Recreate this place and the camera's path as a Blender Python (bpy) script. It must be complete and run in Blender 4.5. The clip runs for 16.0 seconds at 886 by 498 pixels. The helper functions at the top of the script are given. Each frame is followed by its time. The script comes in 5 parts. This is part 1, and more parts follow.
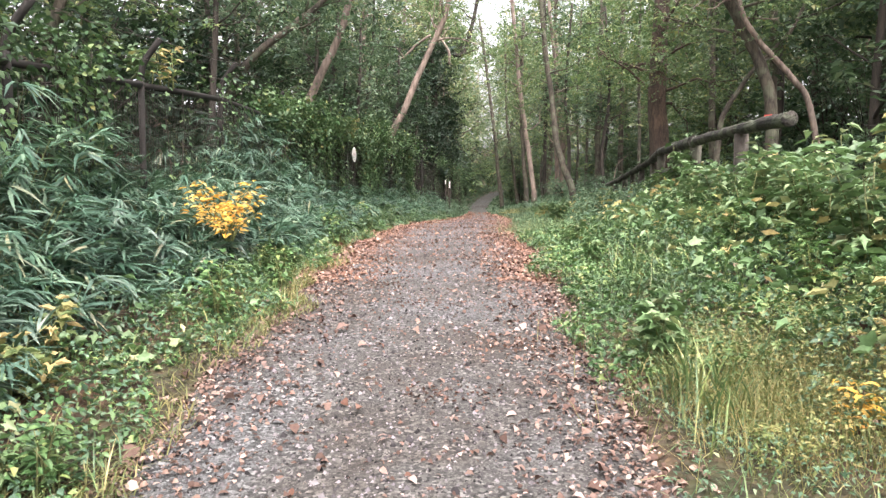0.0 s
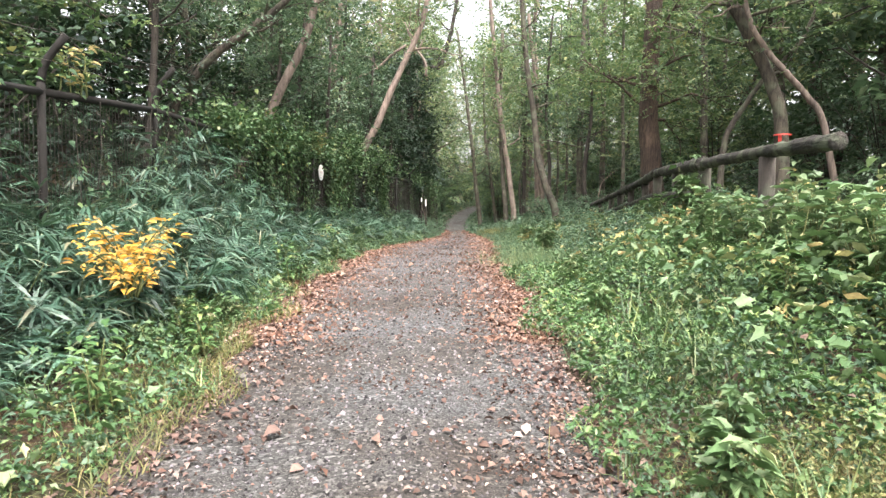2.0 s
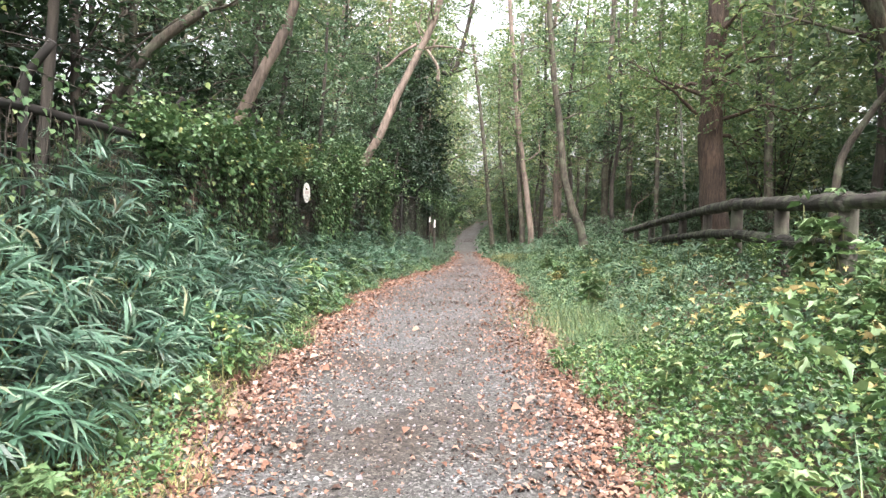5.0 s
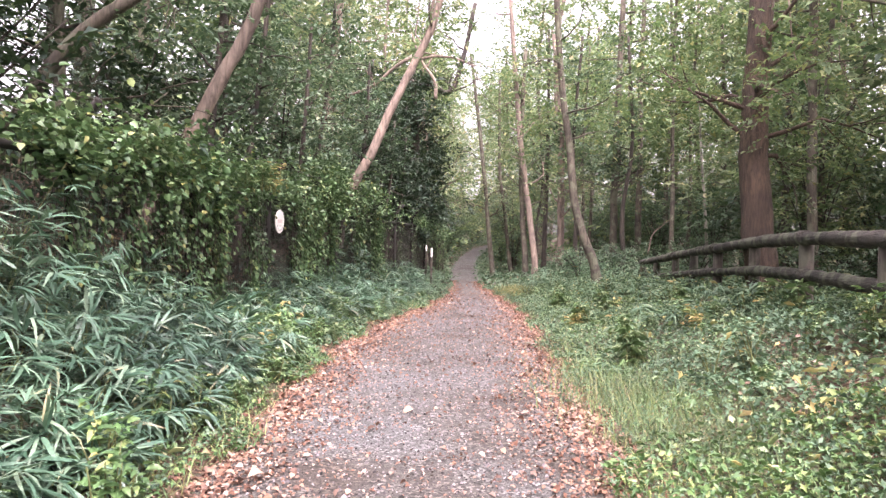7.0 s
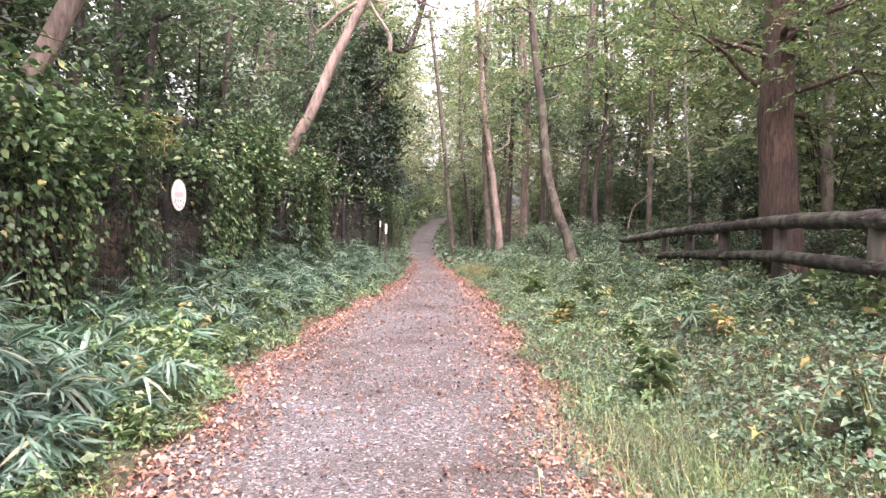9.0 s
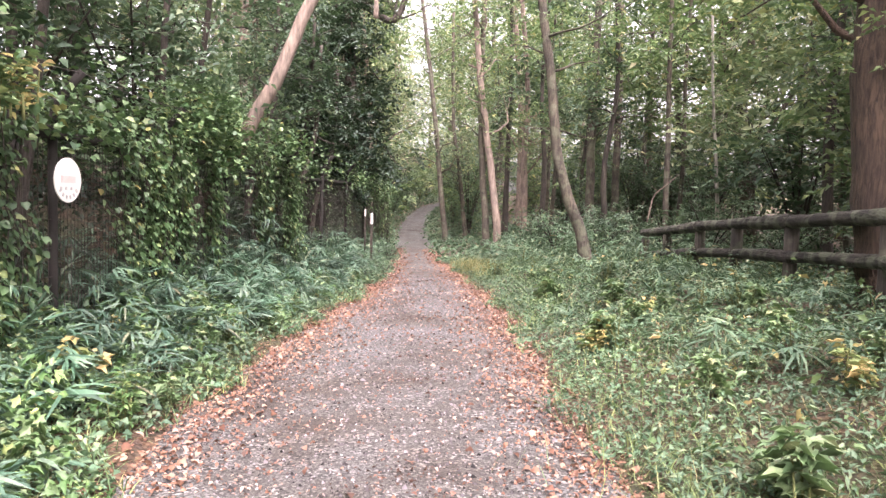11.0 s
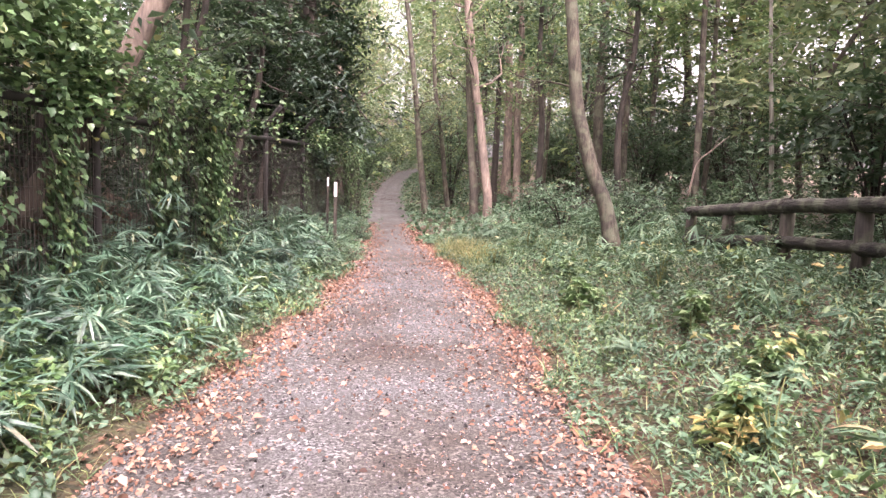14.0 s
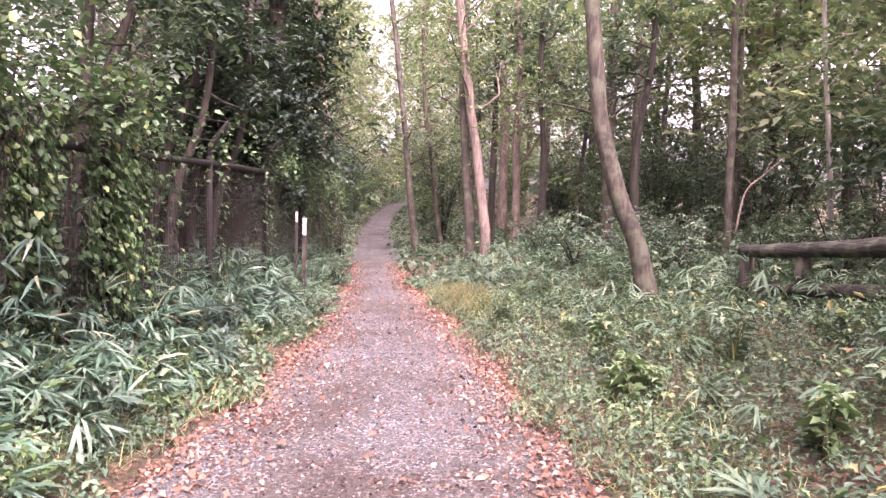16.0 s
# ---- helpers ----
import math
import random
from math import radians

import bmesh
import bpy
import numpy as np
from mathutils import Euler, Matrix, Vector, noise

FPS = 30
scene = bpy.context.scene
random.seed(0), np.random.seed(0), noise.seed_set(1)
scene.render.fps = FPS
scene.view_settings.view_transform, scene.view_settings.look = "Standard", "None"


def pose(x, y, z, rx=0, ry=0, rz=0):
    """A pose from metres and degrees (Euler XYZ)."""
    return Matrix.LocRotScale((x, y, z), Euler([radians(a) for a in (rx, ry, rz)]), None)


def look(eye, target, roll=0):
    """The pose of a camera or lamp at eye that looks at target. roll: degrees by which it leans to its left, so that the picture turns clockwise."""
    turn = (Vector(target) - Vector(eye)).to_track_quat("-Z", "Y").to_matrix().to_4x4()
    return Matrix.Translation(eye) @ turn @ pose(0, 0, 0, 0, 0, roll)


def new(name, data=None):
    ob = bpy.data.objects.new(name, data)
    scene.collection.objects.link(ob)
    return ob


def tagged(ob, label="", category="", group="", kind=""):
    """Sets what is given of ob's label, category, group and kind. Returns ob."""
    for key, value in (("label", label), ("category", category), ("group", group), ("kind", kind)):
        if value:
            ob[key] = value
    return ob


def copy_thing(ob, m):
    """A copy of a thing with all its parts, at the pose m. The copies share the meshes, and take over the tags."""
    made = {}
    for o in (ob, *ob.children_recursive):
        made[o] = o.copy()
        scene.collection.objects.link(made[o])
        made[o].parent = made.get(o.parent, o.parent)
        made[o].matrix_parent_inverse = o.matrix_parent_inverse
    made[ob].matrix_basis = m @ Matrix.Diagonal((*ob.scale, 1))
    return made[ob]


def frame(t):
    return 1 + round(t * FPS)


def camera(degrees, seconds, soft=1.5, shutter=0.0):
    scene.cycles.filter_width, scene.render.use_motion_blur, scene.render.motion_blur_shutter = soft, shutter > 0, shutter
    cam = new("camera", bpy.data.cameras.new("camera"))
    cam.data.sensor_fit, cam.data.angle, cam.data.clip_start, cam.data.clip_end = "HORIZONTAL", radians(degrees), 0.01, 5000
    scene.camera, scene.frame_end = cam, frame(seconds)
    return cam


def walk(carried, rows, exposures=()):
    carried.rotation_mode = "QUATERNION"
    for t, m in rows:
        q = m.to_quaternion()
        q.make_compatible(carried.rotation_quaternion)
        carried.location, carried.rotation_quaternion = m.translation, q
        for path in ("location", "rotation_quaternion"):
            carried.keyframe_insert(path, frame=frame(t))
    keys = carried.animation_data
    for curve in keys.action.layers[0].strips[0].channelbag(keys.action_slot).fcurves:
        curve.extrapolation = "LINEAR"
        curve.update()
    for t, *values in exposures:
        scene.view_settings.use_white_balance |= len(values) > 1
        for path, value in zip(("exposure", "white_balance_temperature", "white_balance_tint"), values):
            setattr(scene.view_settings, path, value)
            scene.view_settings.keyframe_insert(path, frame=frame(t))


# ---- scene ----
cam = camera(65.5, 16.0, 1.45)
METRES, EYE, TILT, LEAN, TURN = 16.0, 1.52, -4.0, 0.0, 0.0
ROWS = [
    (0.0, 0.0, 0.0, 0.0, 0.0, 0.0, -0.0),
    (0.5, 0.0001, 0.0123, 0.0044, -0.65, 0.92, -0.03),
    (1.0, -0.0007, 0.032, 0.009, -2.2, 0.64, 0.93),
    (1.5, 0.0005, 0.0574, 0.0148, -2.09, 1.56, 0.32),
    (2.0, 0.0012, 0.0846, 0.0186, -1.98, 1.1, -0.17),
    (2.5, 0.002, 0.1131, 0.0244, -2.87, 0.59, 0.05),
    (3.0, 0.0049, 0.1428, 0.031, -2.71, -0.15, -0.81),
    (3.5, 0.0043, 0.1734, 0.0363, -2.6, -0.26, -0.31),
    (4.0, 0.0034, 0.2032, 0.042, -2.07, -0.02, -0.06),
    (4.5, 0.0028, 0.232, 0.0486, -0.13, -0.16, -1.51),
    (5.0, -0.0011, 0.2618, 0.0546, -1.5, 1.98, -1.42),
    (7.5, -0.0015, 0.4123, 0.0768, -2.02, 3.97, -1.57),
    (8.0, 0.0014, 0.4478, 0.0809, -3.55, 3.01, -0.55),
    (8.5, 0.0042, 0.4814, 0.0856, -3.3, 1.93, -1.65),
    (9.0, 0.0054, 0.5148, 0.09, -5.32, 1.61, -1.23),
    (11.5, 0.0142, 0.6815, 0.1076, -6.23, 0.28, -1.24),
    (12.0, 0.0177, 0.7166, 0.1106, -3.87, 1.52, -1.3),
    (12.5, 0.02, 0.7513, 0.1119, -5.01, 2.11, -1.78),
    (13.0, 0.0226, 0.7865, 0.1145, -5.68, 1.35, -1.37),
    (13.5, 0.0237, 0.8201, 0.1175, -4.81, -1.27, -1.95),
    (14.0, 0.0239, 0.8523, 0.1207, -8.29, -2.38, -1.47),
    (14.5, 0.0269, 0.8845, 0.1233, -7.43, -2.52, -1.39),
    (15.0, 0.03, 0.9185, 0.1259, -9.22, 0.18, -0.6),
    (15.5, 0.0358, 0.9534, 0.1273, -9.31, 0.06, 0.0),
    (16.0, 0.0431, 0.9869, 0.1297, -8.96, 0.35, -1.03),
]
walk(cam, [(t, pose(0, 0, EYE, TILT, LEAN, TURN) @ pose(METRES * x, METRES * y, METRES * z, 90 + pitch, roll, yaw)) for t, x, y, z, yaw, pitch, roll in ROWS],
     [(0.0, 2.13, 6680, 16), (3.5, 2.25, 6600, 9), (5.0, 2.36, 6580, 13), (7.5, 2.58, 6760, 34), (9.0, 2.62, 6780, 36), (11.5, 2.69, 6820, 28), (13.0, 2.74, 6840, 33), (15.0, 2.82, 6880, 39), (16.0, 2.89, 6830, 52)])

rng = np.random.default_rng(11)

# ---- world and light: a bright overcast sky above the wood ----
world = bpy.data.worlds.new("overcast_sky")
scene.world = world
world.use_nodes = True
wn = world.node_tree
sky = wn.nodes.new("ShaderNodeTexSky")
sky.sky_type = "NISHITA"
sky.sun_disc = False
sky.sun_elevation, sky.sun_rotation = radians(57), radians(168)
sky.air_density, sky.dust_density, sky.ozone_density = 1.0, 6.0, 1.0
grey = wn.nodes.new("ShaderNodeHueSaturation")
grey.inputs["Saturation"].default_value = 0.22
wn.links.new(sky.outputs[0], grey.inputs["Color"])
wn.links.new(grey.outputs[0], wn.nodes["Background"].inputs[0])
wn.nodes["Background"].inputs[1].default_value = 0.15
sun = new("sun", bpy.data.lights.new("sun", "SUN"))
sun.data.energy, sun.data.angle, sun.data.color = 1.5, radians(60), (1.0, 0.97, 0.93)
sun.matrix_world = look((2.5, -12, 19), (0, 0, 0))


# ---- the plan: the path's middle, half width and height along y ----
def lerp(y, ys, vs):
    return np.interp(y, ys, vs)


EDGE_Y = (-30, 3, 5, 6.4, 8.4, 9.4, 11.2, 14, 16.3, 18, 19.2, 21, 23.5, 26.3, 28, 29.4, 33, 38.4, 44.6, 50, 62, 74, 86, 100, 120)
EDGE_LEFT = (-1.45, -1.36, -1.27, -1.28, -1.28, -1.26, -1.17, -1.06, -0.93, -0.62, -0.45, -0.04, 0.38, 0.65, 0.83, 0.92, 1.06, 1.34, 1.63, 1.97, 3.15, 5.0, 8.15, 14.1, 26.0)
EDGE_RIGHT = (0.85, 0.93, 0.93, 0.99, 1.14, 1.22, 1.32, 1.57, 1.74, 1.94, 2.06, 2.18, 2.25, 2.24, 2.16, 2.18, 2.32, 2.7, 3.06, 3.43, 4.65, 6.6, 9.85, 15.9, 28.0)


def middle(y):
    return (lerp(y, EDGE_Y, EDGE_LEFT) + lerp(y, EDGE_Y, EDGE_RIGHT)) / 2


def half(y):
    return (lerp(y, EDGE_Y, EDGE_RIGHT) - lerp(y, EDGE_Y, EDGE_LEFT)) / 2


def level(y):
    return lerp(y, (-40, -5, 0, 0.52, 1.37, 2.31, 3.29, 4.24, 5.4, 6.67, 8.32, 9.6, 11, 13, 16, 20, 25, 32, 45, 60, 110, 700),
                (-2.5, -0.75, 0, 0.11, 0.2, 0.34, 0.44, 0.58, 0.69, 0.77, 0.86, 0.91, 0.945, 0.96, 0.97, 0.955, 0.945, 0.96, 1.0, 1.6, 4.3, 10))


def smooth(a):
    a = np.clip(a, 0, 1)
    return a * a * (3 - 2 * a)


def bumps(x, y, s=1.0):
    return (np.sin(1.7 * x / s + 0.6 * y / s) + np.sin(0.9 * y / s - 1.3 * x / s + 2) + np.sin(2.9 * y / s + 0.7 * x / s + 4) * 0.6) / 2.6


FENCE = [(-3.75, 3.2), (-3.4, 5.45), (-3.2, 7.4), (-3.0, 9.4), (-2.87, 11.75), (-2.62, 13.9), (-2.22, 16.0), (-2.05, 18.2), (-1.8, 20.3), (-1.2, 22.0), (-0.75, 24.2), (-0.35, 26.5), (0.05, 29.0), (0.5, 32.0), (0.85, 35.5)]


def fence_x(y):
    return np.interp(y, [p[1] for p in FENCE], [p[0] for p in FENCE])


def ground_at(x, y):
    x, y = np.asarray(x, float), np.asarray(y, float)
    right, left = x - middle(y) - half(y), middle(y) - half(y) - x
    rise = lerp(y, (-5, 2, 7, 12, 17, 20, 25, 32, 45, 120), (0.4, 0.5, 0.6, 0.65, 0.6, 0.52, 0.45, 0.4, 0.25, 0.3))
    z = level(y) + rise * smooth((right - 0.05) / 3.2) + 0.14 * smooth(left / 1.0)
    z = z + 0.02 * np.clip(right - 4, 0, 60) + 0.42 * np.clip(left - 3.0, 0, 14) * smooth((left - 3.0) / 2)
    bank = lerp(y, (8, 11, 22, 25), (0, 1.25, 1.25, 0))
    z = z + bank * smooth((fence_x(y) - 0.2 - x) / 1.1)
    off = smooth(np.maximum(right, left) / 1.5)
    return z + off * 0.06 * bumps(x, y)


# ---- mesh helpers ----
def mesh_of(name, verts, face_sets):
    me = bpy.data.meshes.new(name)
    verts = np.asarray(verts, np.float32)
    me.vertices.add(len(verts))
    me.vertices.foreach_set("co", verts.ravel())
    loops = np.concatenate([np.asarray(f, np.int32).ravel() for f in face_sets])
    sizes = np.concatenate([np.full(len(f), np.asarray(f).shape[1], np.int32) for f in face_sets])
    me.loops.add(len(loops))
    me.loops.foreach_set("vertex_index", loops)
    me.polygons.add(len(sizes))
    me.polygons.foreach_set("loop_start", np.concatenate(([0], np.cumsum(sizes)[:-1])).astype(np.int32))
    me.update(calc_edges=True)
    return me


def shape(name, verts, face_sets, mat, parent=None, label="", soft=False):
    me = mesh_of(name, verts, face_sets)
    me.materials.append(mat)
    if soft:
        me.polygons.foreach_set("use_smooth", np.ones(len(me.polygons), bool))
    ob = new(name, me)
    ob.parent = parent
    return tagged(ob, label)


def part(name, bm, mat, parent=None, label="", soft=False):
    me = bpy.data.meshes.new(name)
    bm.to_mesh(me)
    bm.free()
    me.materials.append(mat)
    if soft:
        me.polygons.foreach_set("use_smooth", np.ones(len(me.polygons), bool))
    ob = new(name, me)
    ob.parent = parent
    return tagged(ob, label)


def empty(name, x, y, z, label, category, group="", kind=""):
    ob = new(name)
    ob.matrix_basis = pose(x, y, z)
    return tagged(ob, label, category, group, kind)


def unit(v):
    return v / np.maximum(np.linalg.norm(v, axis=-1, keepdims=True), 1e-9)


class Heap:
    """Gathers vertices and faces for one mesh."""

    def __init__(self):
        self.v, self.f3, self.f4, self.n = [], [], [], 0

    def add(self, verts, tris=None, quads=None):
        verts = np.asarray(verts, float).reshape(-1, 3)
        self.v.append(verts)
        if tris is not None and len(tris):
            self.f3.append(np.asarray(tris, int).reshape(-1, 3) + self.n)
        if quads is not None and len(quads):
            self.f4.append(np.asarray(quads, int).reshape(-1, 4) + self.n)
        self.n += len(verts)

    def done(self, name, mat, parent=None, label="", soft=False):
        sets = [np.concatenate(f) for f in (self.f3, self.f4) if f]
        return shape(name, np.concatenate(self.v), sets, mat, parent, label, soft)

    def tube(self, pts, radii, sides=8, rough=0.0, cap=True):
        pts = np.asarray(pts, float)
        radii = np.asarray(radii, float)
        n = len(pts)
        tan = unit(np.gradient(pts, axis=0))
        ref = np.array((0.13, 0.99, 0.05)) if abs(tan[:, 1]).mean() < 0.8 else np.array((1.0, 0.1, 0.1))
        a = unit(np.cross(tan, ref))
        b = np.cross(tan, a)
        ang = np.arange(sides) * 2 * np.pi / sides
        r = radii[:, None] * (1 + rough * rng.normal(0, 1, (n, sides)))
        ring = pts[:, None] + r[..., None] * (np.cos(ang)[None, :, None] * a[:, None] + np.sin(ang)[None, :, None] * b[:, None])
        i, j = np.meshgrid(np.arange(n - 1), np.arange(sides), indexing="ij")
        k = (j + 1) % sides
        quads = np.stack([i * sides + j, i * sides + k, (i + 1) * sides + k, (i + 1) * sides + j], -1).reshape(-1, 4)
        verts = np.concatenate([ring.reshape(-1, 3), pts[:1], pts[-1:]])
        tris = []
        if cap:
            s, e = n * sides, n * sides + 1
            tris = [(s, (q + 1) % sides, q) for q in range(sides)] + [(e, (n - 1) * sides + q, (n - 1) * sides + (q + 1) % sides) for q in range(sides)]
        self.add(verts, tris, quads)

    def leaves(self, p, d, up, length, width, kind="oval", droop=0.15, fold=0.12):
        """Many leaves at once: base points p, directions d, rough normals up."""
        p, d = np.asarray(p, float), unit(np.asarray(d, float))
        n = len(p)
        if not n:
            return
        s = unit(np.cross(d, up))
        u = np.cross(s, d)
        length = np.broadcast_to(length, n)[:, None]
        width = np.broadcast_to(width, n)[:, None]
        droop = np.broadcast_to(droop, n)[:, None]

        def at(along, side, lift=0.0):
            return p + d * length * along + s * width * side * 0.5 + u * (width * lift * fold * 2 - length * droop * along ** 2)

        if kind == "oval":
            v = [at(0, 0), at(0.42, -1, 1), at(1, 0), at(0.42, 1, 1)]
            tris, quads = [(0, 2, 1), (0, 3, 2)], []
        elif kind == "broad":
            v = [at(0, 0), at(0.12, -0.8, 1), at(0.5, -1, 1), at(1, 0), at(0.5, 1, 1), at(0.12, 0.8, 1), at(0.45, 0)]
            tris, quads = [(6, 0, 5), (6, 5, 4), (6, 4, 3), (6, 3, 2), (6, 2, 1), (6, 1, 0)], []
        elif kind == "ovate":
            v = [at(0, 0), at(0.25, -0.85, 1), at(0.25, 0), at(0.25, 0.85, 1), at(0.6, -0.75, 1), at(0.6, 0), at(0.6, 0.75, 1), at(1, 0)]
            tris, quads = [(0, 2, 1), (0, 3, 2), (4, 5, 7), (5, 6, 7)], [(1, 2, 5, 4), (2, 3, 6, 5)]
        elif kind == "lobed":
            v = [at(0.1, 0), at(-0.05, -0.55, 1), at(0.35, -0.55, 1), at(0.55, -1.05, 1), at(0.62, -0.45, 1), at(1, 0), at(0.62, 0.45, 1), at(0.55, 1.05, 1), at(0.35, 0.55, 1), at(-0.05, 0.55, 1)]
            tris = [(0, 2, 1), (0, 4, 2), (2, 4, 3), (0, 5, 4), (0, 6, 5), (0, 8, 6), (8, 7, 6), (0, 9, 8)]
            quads = []
        elif kind == "strap":
            v = [at(0, 0), at(0.25, -0.9, 1), at(0.25, 0.9, 1), at(0.62, -0.85, 1), at(0.62, 0.85, 1), at(1, 0)]
            tris, quads = [(0, 2, 1), (3, 4, 5)], [(1, 2, 4, 3)]
        else:
            v = [at(0, -1), at(0, 1), at(0.5, -0.8), at(0.5, 0.8), at(1, 0)]
            tris, quads = [(2, 3, 4)], [(0, 1, 3, 2)]
        m = len(v)
        verts = np.stack(v, 1).reshape(-1, 3)
        base = (np.arange(n) * m)[:, None, None]
        self.add(verts, (np.array(tris)[None] + base).reshape(-1, 3), (np.array(quads)[None] + base).reshape(-1, 4) if quads else None)


def turned(n, tilt=0.5):
    """n random directions with their normals, more or less level."""
    a = rng.uniform(0, 2 * np.pi, n)
    e = rng.normal(0, tilt, n)
    d = np.stack([np.cos(a) * np.cos(e), np.sin(a) * np.cos(e), np.sin(e)], -1)
    up = unit(np.stack([rng.normal(0, 0.45, n), rng.normal(0, 0.45, n), np.ones(n)], -1))
    return d, up


def curve(pts, n):
    """A smooth line of n points through pts (Catmull-Rom)."""
    pts = np.asarray(pts, float)
    ext = np.concatenate([[2 * pts[0] - pts[1]], pts, [2 * pts[-1] - pts[-2]]])
    t = np.linspace(0, len(pts) - 1 - 1e-6, n)
    i = t.astype(int)
    f = (t - i)[:, None]
    a, b, c, d = ext[i], ext[i + 1], ext[i + 2], ext[i + 3]
    return 0.5 * (2 * b + (c - a) * f + (2 * a - 5 * b + 4 * c - d) * f ** 2 + (3 * b - a - 3 * c + d) * f ** 3)


# ---- materials ----
def material(name, rough=0.8):
    m = bpy.data.materials.new(name)
    m.use_nodes = True
    nt = m.node_tree
    b = nt.nodes["Principled BSDF"]
    b.inputs["Roughness"].default_value = rough
    return m, nt, b


def node(nt, kind, **values):
    n = nt.nodes.new(kind)
    for k, v in values.items():
        n.inputs[k.replace("_", " ")].default_value = v
    return n


def ramp(nt, source, stops):
    n = nt.nodes.new("ShaderNodeValToRGB")
    while len(n.color_ramp.elements) < len(stops):
        n.color_ramp.elements.new(0.5)
    for e, (at, c) in zip(n.color_ramp.elements, stops):
        e.position, e.color = at, (*c, 1)
    nt.links.new(source, n.inputs[0])
    return n


def mixed(nt, fac, a, b, mode="MIX"):
    n = nt.nodes.new("ShaderNodeMix")
    n.data_type, n.blend_type = "RGBA", mode
    for sock, v in ((n.inputs[0], fac), (n.inputs[6], a), (n.inputs[7], b)):
        if isinstance(v, bpy.types.NodeSocket):
            nt.links.new(v, sock)
        else:
            sock.default_value = (*v, 1) if isinstance(v, tuple) else v
    return n.outputs[2]


def relief(nt, b, height, strength, distance):
    n = node(nt, "ShaderNodeBump", Strength=strength, Distance=distance)
    nt.links.new(height, n.inputs["Height"])
    nt.links.new(n.outputs[0], b.inputs["Normal"])


def leaf_material(name, stops, rough=0.45, thin=0.35, patch=0.35, gloss=0.4, green=True):
    """Leaf surfaces: each leaf its own tint, patches of duller growth, light through the blade."""
    m, nt, b = material(name, rough)
    geo = nt.nodes.new("ShaderNodeNewGeometry")
    col = ramp(nt, geo.outputs["Random Per Island"], stops).outputs[0]
    pos = nt.nodes.new("ShaderNodeNewGeometry")
    big = node(nt, "ShaderNodeTexNoise", Scale=1.1, Detail=3.0)
    nt.links.new(pos.outputs["Position"], big.inputs["Vector"])
    shade = ramp(nt, big.outputs[0], [(0.3, (1 - patch,) * 3), (0.7, (1.0 + patch * 0.4, 1.0 + patch * 0.4, 1.0))]).outputs[0]
    col = mixed(nt, 1.0, col, shade, "MULTIPLY")
    fine = node(nt, "ShaderNodeTexNoise", Scale=60.0, Detail=2.0)
    nt.links.new(pos.outputs["Position"], fine.inputs["Vector"])
    vein = ramp(nt, fine.outputs[0], [(0.3, (0.88, 0.8, 0.9)), (0.7, (1.2, 1.1, 1.22))]).outputs[0]
    col = mixed(nt, 1.0, col, vein, "MULTIPLY")
    nt.links.new(col, b.inputs["Base Color"])
    tr = nt.nodes.new("ShaderNodeBsdfTranslucent")
    b.inputs["Specular IOR Level"].default_value = gloss
    nt.links.new(mixed(nt, 0.35, col, (0.1, 0.19, 0.035)) if green else col, tr.inputs[0])
    mx = nt.nodes.new("ShaderNodeMixShader")
    mx.inputs[0].default_value = thin
    nt.links.new(b.outputs[0], mx.inputs[1])
    nt.links.new(tr.outputs[0], mx.inputs[2])
    nt.links.new(mx.outputs[0], nt.nodes["Material Output"].inputs[0])
    return m


def bark_material(name, dark, light, scale=14.0, depth=0.02, moss=0.0, grain=(1, 1, 0.16)):
    m, nt, b = material(name, 0.9)
    co = nt.nodes.new("ShaderNodeNewGeometry")
    mp = node(nt, "ShaderNodeMapping", Scale=grain)
    nt.links.new(co.outputs["Position"], mp.inputs[0])
    fur = node(nt, "ShaderNodeTexNoise", Scale=scale * 2, Detail=6.0, Roughness=0.65, Distortion=0.6)
    nt.links.new(mp.outputs[0], fur.inputs["Vector"])
    big = node(nt, "ShaderNodeTexNoise", Scale=2.2, Detail=4.0)
    nt.links.new(co.outputs["Position"], big.inputs["Vector"])
    col = ramp(nt, fur.outputs[0], [(0.32, dark), (0.62, light)]).outputs[0]
    blot = ramp(nt, big.outputs[0], [(0.35, (0.65, 0.65, 0.65)), (0.65, (1.15, 1.12, 1.08))]).outputs[0]
    col = mixed(nt, 1.0, col, blot, "MULTIPLY")
    if moss:
        lich = node(nt, "ShaderNodeTexNoise", Scale=5.0, Detail=6.0)
        nt.links.new(co.outputs["Position"], lich.inputs["Vector"])
        mask = ramp(nt, lich.outputs[0], [(0.5, (0, 0, 0)), (0.62, (moss, moss, moss))]).outputs[0]
        col = mixed(nt, mask, col, (0.17, 0.2, 0.13))
    nt.links.new(col, b.inputs["Base Color"])
    relief(nt, b, fur.outputs[0], 0.8, depth)
    return m


def plain_material(name, c, rough=0.6, metal=0.0, grime=0.3, scale=9.0):
    m, nt, b = material(name, rough)
    b.inputs["Metallic"].default_value = metal
    co = nt.nodes.new("ShaderNodeNewGeometry")
    big = node(nt, "ShaderNodeTexNoise", Scale=scale, Detail=6.0, Roughness=0.7)
    nt.links.new(co.outputs["Position"], big.inputs["Vector"])
    lo = tuple(v * (1 - grime) for v in c)
    nt.links.new(ramp(nt, big.outputs[0], [(0.35, lo), (0.6, c)]).outputs[0], b.inputs["Base Color"])
    relief(nt, b, big.outputs[0], 0.3, 0.004)
    return m


